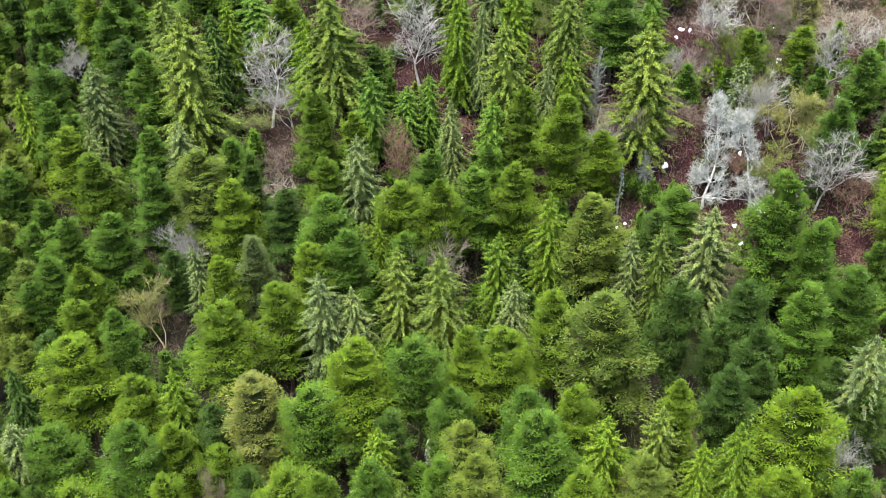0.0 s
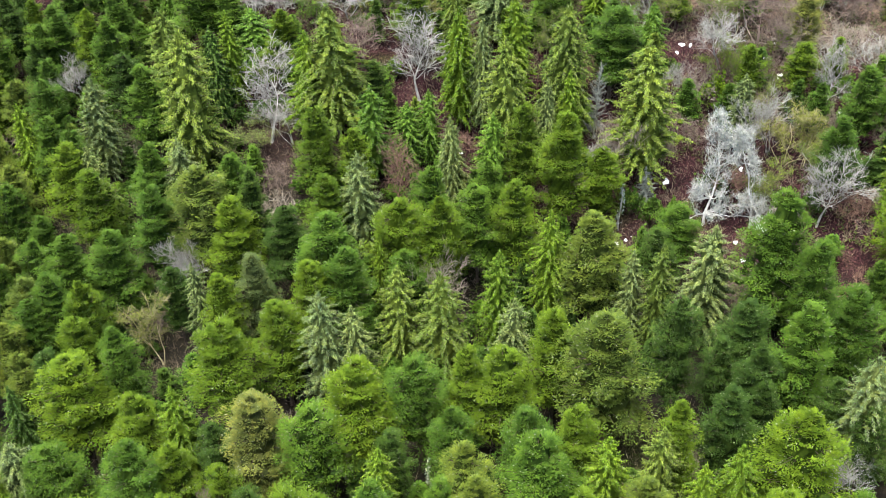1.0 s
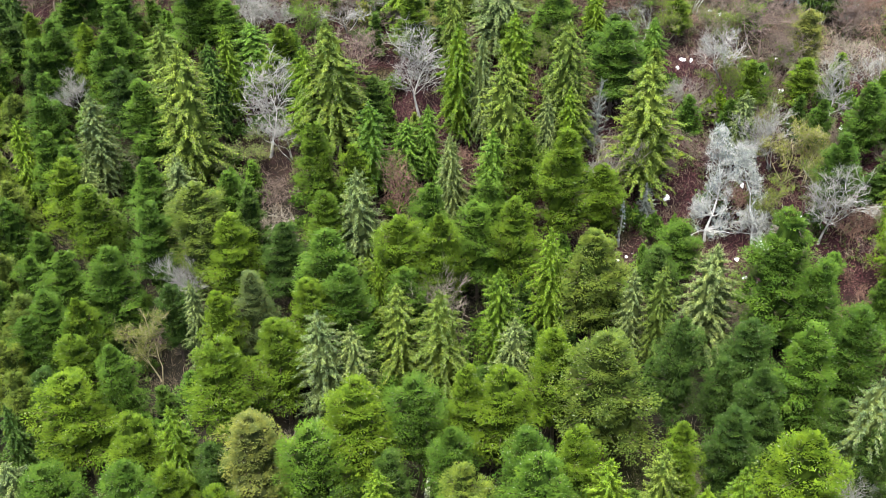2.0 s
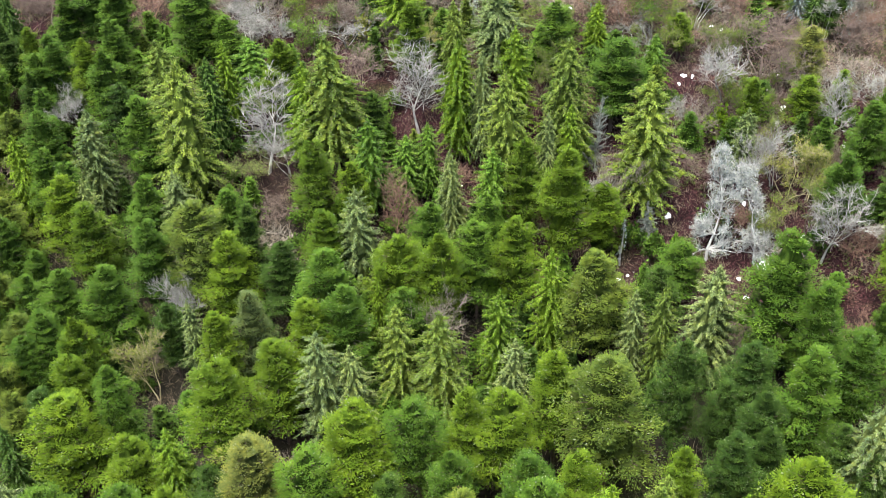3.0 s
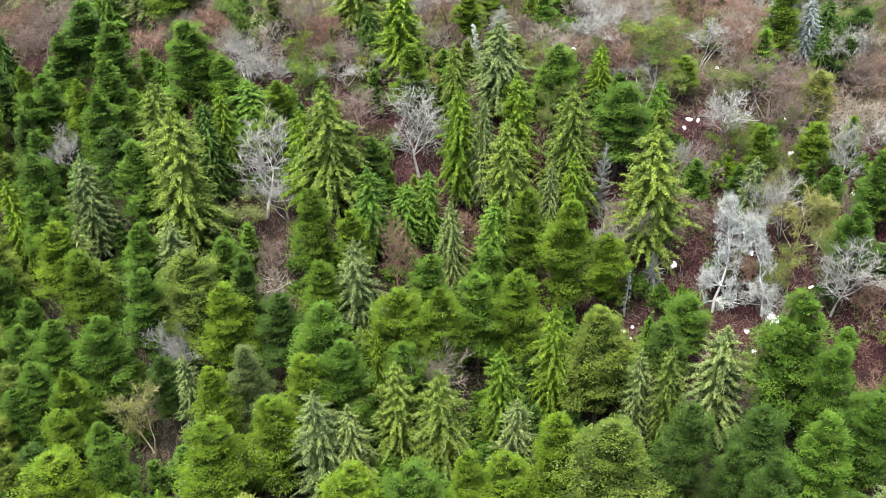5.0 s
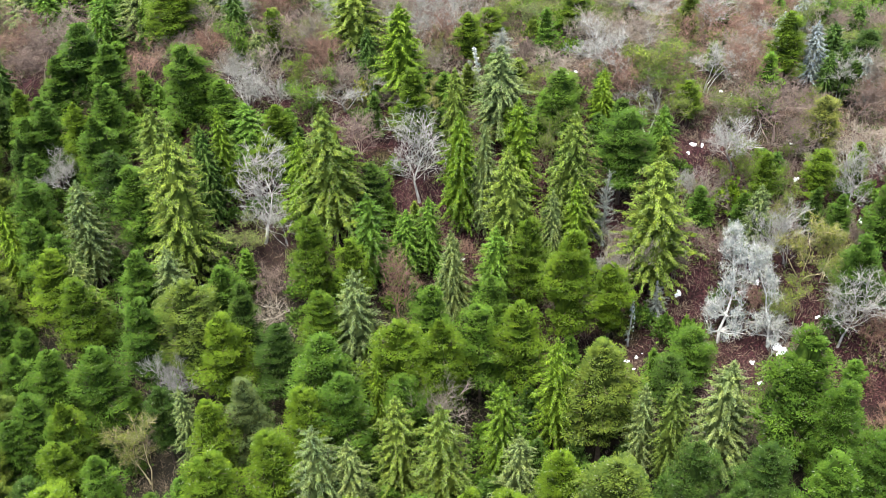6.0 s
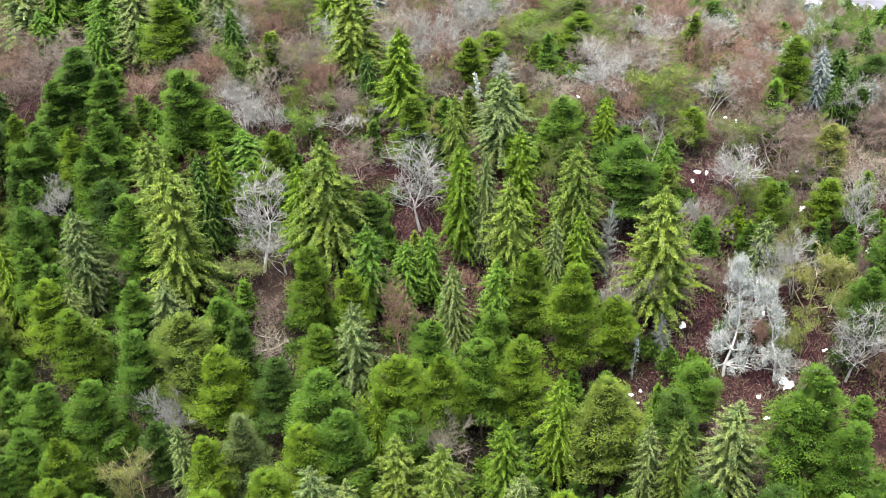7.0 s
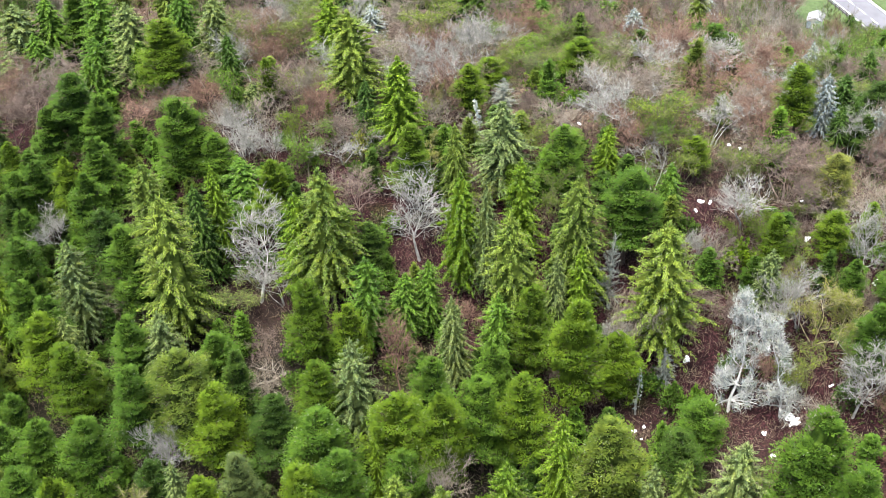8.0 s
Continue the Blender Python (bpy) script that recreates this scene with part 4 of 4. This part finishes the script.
# ---- trees too low to be told apart: they fill the stand and the brush ----
CLEARINGS = [
    (16.8, 112.2, 1.7), (21.5, 107.8, 1.8), (2.3, 120.1, 1.5), (4.5, 114.5, 1.0), (-25.0, 125.3, 2.2), (27.8, 114.7, 2.3), (39.0, 109.1, 2.3), (-58.9, 127.4, 1.4),
    (31.7, 134.0, 2.2), (16.6, 150.4, 1.7), (-30.5, 186.9, 2.1), (-3.5, 137.7, 1.1), (-8.6, 144.3, 1.6), (21.2, 128.6, 0.9), (-15.0, 85.7, 1.2), (-22.3, 94.1, 1.0),
    (24.3, 84.4, 1.9), (27.6, 88.8, 1.7), (-9.0, 97.2, 1.0), (20.6, 85.3, 1.7), (-7.8, 84.5, 1.1), (46.4, 99.1, 1.1), (26.9, 77.9, 0.7), (34.0, 104.5, 3.0), (31.0, 103.5, 2.5), (-27.3, 131.0, 2.4), (-3.9, 134.5, 3.2), (20.9, 116.4, 2.6), (-37.0, 104.6, 2.4),
]


def free(x, y, reach):
    for px, py, r, _ in planted:
        if (px - x) ** 2 + (py - y) ** 2 < (0.7 * r + reach) ** 2:
            return False
    return all((cx - x) ** 2 + (cy - y) ** 2 > (cr + 1.2) ** 2 for cx, cy, cr in CLEARINGS)


fill = random.Random(17)
spots = []
row = 0
y = 68.0
while y < 292:
    x = -115.0
    while x < 112:
        spots.append((x + fill.uniform(-1.4, 1.4) + (row % 2) * 1.9, y + fill.uniform(-1.4, 1.4)))
        x += 5.3
    y += 4.8
    row += 1
for x, y in spots:
    if abs(x) > 0.33 * y + 34:
        continue
    brush = y < 186 and y > np.interp(x, (-72, -50, -30, -15, 7, 18, 29, 41, 51), (174, 168, 161, 152, 152, 146, 137, 129, 123))
    behind = y >= 186
    pick = fill.random()
    if behind:
        beam = x / (y - 22)
        near_road = beam > 0.27 and y > 212
        if x > road_x(y) - 9 or y > 215 and 0.342 < beam < 0.374 or beam > 0.37 and y > 256 or pick > (0.9 if near_road else 0.42) or not free(x, y, 1.2 if near_road else 2.2):
            continue
        kind = fill.choice(("Y", "Y", "M", "K", "T")) if near_road else fill.choice(("S", "Y", "T", "M", "T"))
        if kind == "K":
            plant("K", fill.choice("olg"), x, y, fill.uniform(2.5, 4.5), fill.uniform(4.0, 6.5))
            continue
        if kind == "T":
            plant("T", fill.choice("breew"), x, y, fill.uniform(8, 11), fill.uniform(7, 10))
        else:
            plant(kind, fill.choice("ggdop"), x, y, fill.uniform(11, 16) * (0.55 if kind == "Y" else 1), fill.uniform(4.5, 6.5))
    elif brush:
        if pick > 0.93 or not free(x, y, 0.3):
            continue
        if pick < 0.08:
            plant("Y", fill.choice("lgo"), x, y, fill.uniform(4.0, 8.5), fill.uniform(3.2, 5.0))
        elif pick < 0.28:
            plant("M", fill.choice("oog"), x, y, fill.uniform(5.0, 8.5), fill.uniform(6.0, 8.5))
        elif pick < 0.34:
            plant("K", fill.choice("olg"), x, y, fill.uniform(1.8, 3.2), fill.uniform(3.2, 5.0))
        else:
            plant("T", fill.choice("rrbbeew"), x, y, fill.uniform(4.0, 7.5), fill.uniform(6.5, 10.0))
    else:
        beside = abs(x) > 0.414 * math.hypot(y - 21, 86) + 1.5 or y < 70
        if beside and free(x, y, 1.3):
            plant(fill.choice("FFS"), fill.choice("ggdol"), x, y, fill.uniform(14, 18), fill.uniform(4.5, 6.0))
for row in range(30):
    # the understorey: young conifers, dark bushes and thin bare shrubs in every gap of the stand
    for col in range(40):
        x, y = -66 + 3.4 * col + fill.uniform(-1.2, 1.2), 66 + 3.4 * row + fill.uniform(-1.2, 1.2)
        edge = np.interp(x, (-72, -50, -30, -15, 7, 18, 29, 41, 51), (174, 168, 161, 152, 152, 146, 137, 129, 123))
        pick = fill.random()
        if abs(x) > 0.414 * math.hypot(y, 82) + 2.0 or y > edge or not free(x, y, 0.45):
            continue
        if x < 12 and pick > 0.85:
            pick -= 0.4
        if pick < 0.5:
            plant("Y", fill.choice("dddg" if y < 122 else "dgog"), x, y, fill.uniform(3.5, 7.5), fill.uniform(3.0, 4.6))
        elif pick < 0.78:
            plant("K", fill.choice("ddg"), x, y, fill.uniform(1.6, 3.0), fill.uniform(2.8, 4.2))
        else:
            plant("T", fill.choice("bbre"), x, y, fill.uniform(3.0, 5.0), fill.uniform(4.0, 6.0))


# ---- undergrowth: twigs, ferns and dead stalks that nobody could count ----
def make_undergrowth():
    rng = np.random.default_rng(3)
    brown, green = Heap(), Heap()
    n = 32000
    y = rng.uniform(66, 205, n)
    x = rng.uniform(-1, 1, n) * (0.42 * y + 14)
    patch = np.sin(0.21 * x + 0.4) + np.sin(0.17 * y + 0.09 * x) + rng.normal(0, 0.6, n)
    keep = ((y > 102) & (patch > -1.3)) | (rng.random(n) < 0.25)
    x, y = x[keep], y[keep]
    base = np.stack([x, y, land(x, y) - 0.05], 1)
    m = len(base)
    for k in range(7):
        d = np.stack([rng.normal(0, 0.6, m), rng.normal(0, 0.6, m), rng.uniform(0.4, 1.0, m)], 1)
        brown.blades(base + rng.normal(0, 0.35, base.shape) * [1, 1, 0], d, rng.normal(0, 1, (m, 3)), rng.uniform(0.4, 1.5, m), 0.035)
    open_soil = np.zeros(m, bool)
    for cx, cy, cr in CLEARINGS:
        open_soil |= (base[:, 0] - cx) ** 2 + (base[:, 1] - cy) ** 2 < (1.4 * cr + 1) ** 2
    leafy = base[~open_soil & (rng.random(m) < 0.8)]
    for k in range(4):
        d = np.stack([rng.normal(0, 1, len(leafy)), rng.normal(0, 1, len(leafy)), rng.uniform(0.1, 0.8, len(leafy))], 1)
        green.blades(leafy + [0, 0, 0.15] + rng.normal(0, 0.3, leafy.shape) * [1, 1, 0.3], d, np.array([0, 0, 1.0]) + np.zeros((len(leafy), 3)), rng.uniform(0.35, 0.8, len(leafy)), 0.2)
    a = solid("brushwood", *brown.arrays(), PALE_BARK)
    a.color = (0.2, 0.165, 0.125, 1)
    tagged(a, "tangle of reddish-brown dead stalks and twigs over the ground", "brushwood", kind="stuff")
    b = solid("ground_cover", *green.arrays(), BROADLEAF)
    b.color = (0.06, 0.085, 0.024, 1)
    tagged(b, "low olive-green ferns and moss between the trees", "undergrowth", kind="stuff")


make_undergrowth()


# ---- fallen wood ----
def fallen_log(seed, x0, y0, x1, y1, r):
    """A crooked dead stem lying on the ground, with the stubs of its branches."""
    rng = np.random.default_rng(seed)
    root = new("fallen_log")
    stem, stubs = Heap(), Heap()
    t = np.linspace(0, 1, 9)
    x, y = x0 + (x1 - x0) * t + rng.normal(0, 0.12, 9), y0 + (y1 - y0) * t + rng.normal(0, 0.12, 9)
    axis = np.stack([x, y, land(x, y) + 0.6 * r + 0.12 * np.sin(3.1 * t)], 1)
    girth = r * (1 - 0.7 * t)
    stem.tubes(axis[:-1], axis[1:], girth[:-1], girth[1:], 6)
    for k in range(16):
        p = axis[rng.integers(2, 9)]
        d = unit(rng.normal(0, 1, 3) * [1, 1, 0.4] + [0, 0, 0.5])
        q = p + d * rng.uniform(0.5, 1.7)
        stubs.tubes(p[None], q[None], 0.05, 0.025, 3)
        stubs.tubes(q[None], (q + unit(d + rng.normal(0, 0.4, 3)) * 0.7)[None], 0.025, 0.012, 3)
    for name, heap in (("stem", stem), ("branch_stubs", stubs)):
        ob = solid(name, *heap.arrays(), PALE_BARK, root)
        ob.color = (0.26, 0.24, 0.22, 1)
        if name == "branch_stubs":
            tagged(ob, kind="stuff")
    tagged(root, "weathered grey fallen stem with broken branches on litter", "log", "fallen logs")


for k, (x0, y0, x1, y1, r) in enumerate(((34.2, 110.4, 40.4, 107.4, 0.16), (-27.9, 122.3, -21.8, 122.8, 0.14), (-27.4, 125.1, -24.2, 123.4, 0.1), (22.7, 112.4, 24.7, 115.1, 0.1))):
    fallen_log(40 + k, x0, y0, x1, y1, r)


# ---- patches of old snow ----
def snow_patch(seed, x, y, r):
    rng = np.random.default_rng(seed)
    n, rings = 23, 3
    r = 0.8 * r
    bay = rng.uniform(0, 6.283, 4)
    around = np.arange(n) * 6.283 / n
    wob = 0.72 + 0.3 * np.sin(2 * around + bay[0]) + 0.2 * np.sin(3 * around + bay[1]) + 0.14 * np.sin(5 * around + bay[2]) + 0.1 * np.sin(8 * around + bay[3])
    pts, faces = [], []
    for k in range(rings):
        f = 1.0 - 0.33 * k
        for j in range(n):
            a = j * 6.283 / n
            px, py = x + math.cos(a) * r * wob[j] * f * 1.0, y + math.sin(a) * r * wob[j] * f * 0.75
            pts.append((px, py, floor_at(px, py) + (-0.1, 0.07, 0.12)[k] + rng.uniform(-0.02, 0.03)))
    pts.append((x, y, floor_at(x, y) + 0.14))
    for k in range(rings - 1):
        for j in range(n):
            i = (j + 1) % n
            faces.append([k * n + j, k * n + i, (k + 1) * n + i, (k + 1) * n + j])
    faces += [[(rings - 1) * n + j, (rings - 1) * n + (j + 1) % n, rings * n] for j in range(n)]
    ob = solid("snow_patch", pts, faces, SNOW, smooth=True)
    tagged(ob, "patch of old white snow melting on brown litter", "snow", "snow patches")


for k, (x, y, r) in enumerate([
    (37.1, 106.5, 1.4), (33.8, 106.0, 0.8), (34.3, 103.2, 0.5), (39.2, 106.4, 0.5), (26.8, 115.9, 0.8), (36.0, 115.3, 0.5), (31.1, 135.1, 0.6), (30.4, 134.1, 0.5),
    (29.4, 132.5, 0.5), (32.3, 134.8, 0.4), (43.0, 128.2, 0.7), (41.9, 131.8, 0.6), (43.6, 133.6, 0.4), (49.3, 120.9, 0.6), (49.3, 118.8, 0.6), (49.7, 119.9, 0.4),
    (36.3, 144.2, 0.4), (37.6, 143.2, 0.4), (40.8, 143.2, 0.4), (0.3, 125.5, 0.7), (19.7, 108.7, 0.5), (21.0, 109.0, 0.5), (20.5, 107.7, 0.3), (22.5, 107.8, 0.4),
    (21.6, 109.3, 0.3), (42.0, 110.0, 0.5), (17.0, 150.0, 0.4), (15.9, 149.4, 0.3), (-4.7, 157.7, 0.4), (46.7, 129.0, 0.3), (33.8, 127.5, 0.4),
    (23.4, 106.3, 0.5),
]):
    snow_patch(k, x, y, r)


# ---- the road behind the crest ----
def strip(name, y0, y1, left, right, lift, material, label="", parent=None, category="", kind="", step=3.0):
    ys = np.arange(y0, y1 + 0.01, (y1 - y0) / max(1, round((y1 - y0) / step)))
    pts, faces = [], []
    for y in ys:
        for off, dz in ((left, -0.3), (left, 0), (right, 0), (right, -0.3)):
            pts.append((road_x(y) + off, y, ROAD_Z + lift + dz))
    for k in range(len(ys) - 1):
        for j in range(3):
            faces.append([4 * k + j, 4 * k + j + 1, 4 * k + j + 5, 4 * k + j + 4])
    faces += [[0, 3, 2, 1], [4 * len(ys) - 4, 4 * len(ys) - 3, 4 * len(ys) - 2, 4 * len(ys) - 1]]
    ob = solid(name, pts, faces, material, parent)
    return tagged(ob, label, category, kind=kind)


ROAD_Z = 0.5
road = strip("road", 200, 380, -4.9, 5.0, 0.0, ASPHALT, "grey two-lane asphalt road with painted lines", category="road", kind="structure")
for y in np.arange(201, 376, 6.6):
    strip("lane_dash", y, y + 3.3, -0.1, 0.1, 0.012, ROAD_PAINT, parent=road)
strip("edge_line", 200, 380, -4.0, -3.85, 0.012, ROAD_PAINT, parent=road)
tagged(strip("kerb", 200, 380, 5.0, 5.5, 0.22, CONCRETE, "pale concrete kerb along the road's far edge"), category="kerb", kind="structure")


def guard_rail():
    root = new("guard_rail")
    rng = np.random.default_rng(8)
    pts, faces = [], []
    ys = np.arange(228, 360, 2.0)
    prof = ((0.0, 0.55), (0.07, 0.6), (0.0, 0.68), (0.07, 0.76), (0.0, 0.82), (-0.03, 0.68))
    for y in ys:
        for dx, dz in prof:
            pts.append((road_x(y) - 5.15 + dx, y, ROAD_Z + dz))
    m = len(prof)
    for k in range(len(ys) - 1):
        for j in range(m):
            i = (j + 1) % m
            faces.append([m * k + j, m * k + i, m * k + m + i, m * k + m + j])
    solid("rail", pts, faces, STEEL, root)
    for y in ys[::1]:
        bm = bmesh.new()
        x = road_x(y) - 5.32
        box_bm(bm, (x - 0.1, y - 0.1, ROAD_Z - 0.9), (x + 0.1, y + 0.1, ROAD_Z + 0.85))
        part("post", bm, POST_WOOD, root)
    return tagged(root, "dark steel guard rail on posts beside the road", "guard rail")


guard_rail()


def shed():
    root = new("shed")
    x, y = 93.0, 279.5
    z = floor_at(x, y)
    w, d, h, r = 1.8, 2.4, 2.4, 3.4
    bm = bmesh.new()
    box_bm(bm, (-w, -d, -0.4), (w, d, h))
    part("wall", bm, SHED_WALL, root)
    v = [(-w - 0.3, -d - 0.3, h), (w + 0.3, -d - 0.3, h), (w + 0.3, d + 0.3, h), (-w - 0.3, d + 0.3, h), (0, -d - 0.3, r), (0, d + 0.3, r)]
    v += [(a, b, c + 0.14) for a, b, c in v]
    f = [[0, 4, 5, 3], [4, 1, 2, 5], [6, 9, 11, 10], [10, 11, 8, 7], [0, 6, 10, 4], [4, 10, 7, 1], [3, 5, 11, 9], [5, 2, 8, 11], [0, 3, 9, 6], [1, 7, 8, 2]]
    solid("roof", v, f, SHED_ROOF, root)
    g = [(-w, -d - 0.002, h), (w, -d - 0.002, h), (0, -d - 0.002, r - 0.2), (-w, -d + 0.1, h), (w, -d + 0.1, h), (0, -d + 0.1, r - 0.2)]
    solid("gable", g, [[0, 1, 2], [3, 5, 4], [0, 2, 5, 3], [1, 4, 5, 2]], WHITE_TRIM, root)
    for px, py, wx, wy in ((-w - 0.03, -1.0, 0.05, 1.0), (-w - 0.03, 1.2, 0.05, 1.0)):
        bm = bmesh.new()
        box_bm(bm, (px - wx, py - wy * 0.6, 1.0), (px + wx, py + wy * 0.6, 2.1))
        frame_ob = part("window", bm, WHITE_TRIM, root)
        bm = bmesh.new()
        box_bm(bm, (px - wx - 0.02, py - wy * 0.5, 1.1), (px - wx + 0.01, py + wy * 0.5, 2.0))
        part("pane", bm, DARK_GLASS, frame_ob)
    bm = bmesh.new()
    box_bm(bm, (-0.5, -d - 0.07, 0.0), (0.5, -d - 0.01, 2.0))
    part("door", bm, WHITE_TRIM, root)
    root.matrix_basis = pose(x, y, z, 0, 0, -24)
    return tagged(root, "small pale-blue roadside shed with a grey gabled roof", "shed")


shed()
for kind in PROTOS:
    for k, proto in enumerate(PROTOS[kind]):
        if (kind, k) not in used:
            for child in proto.children:
                bpy.data.objects.remove(child)
            bpy.data.objects.remove(proto)
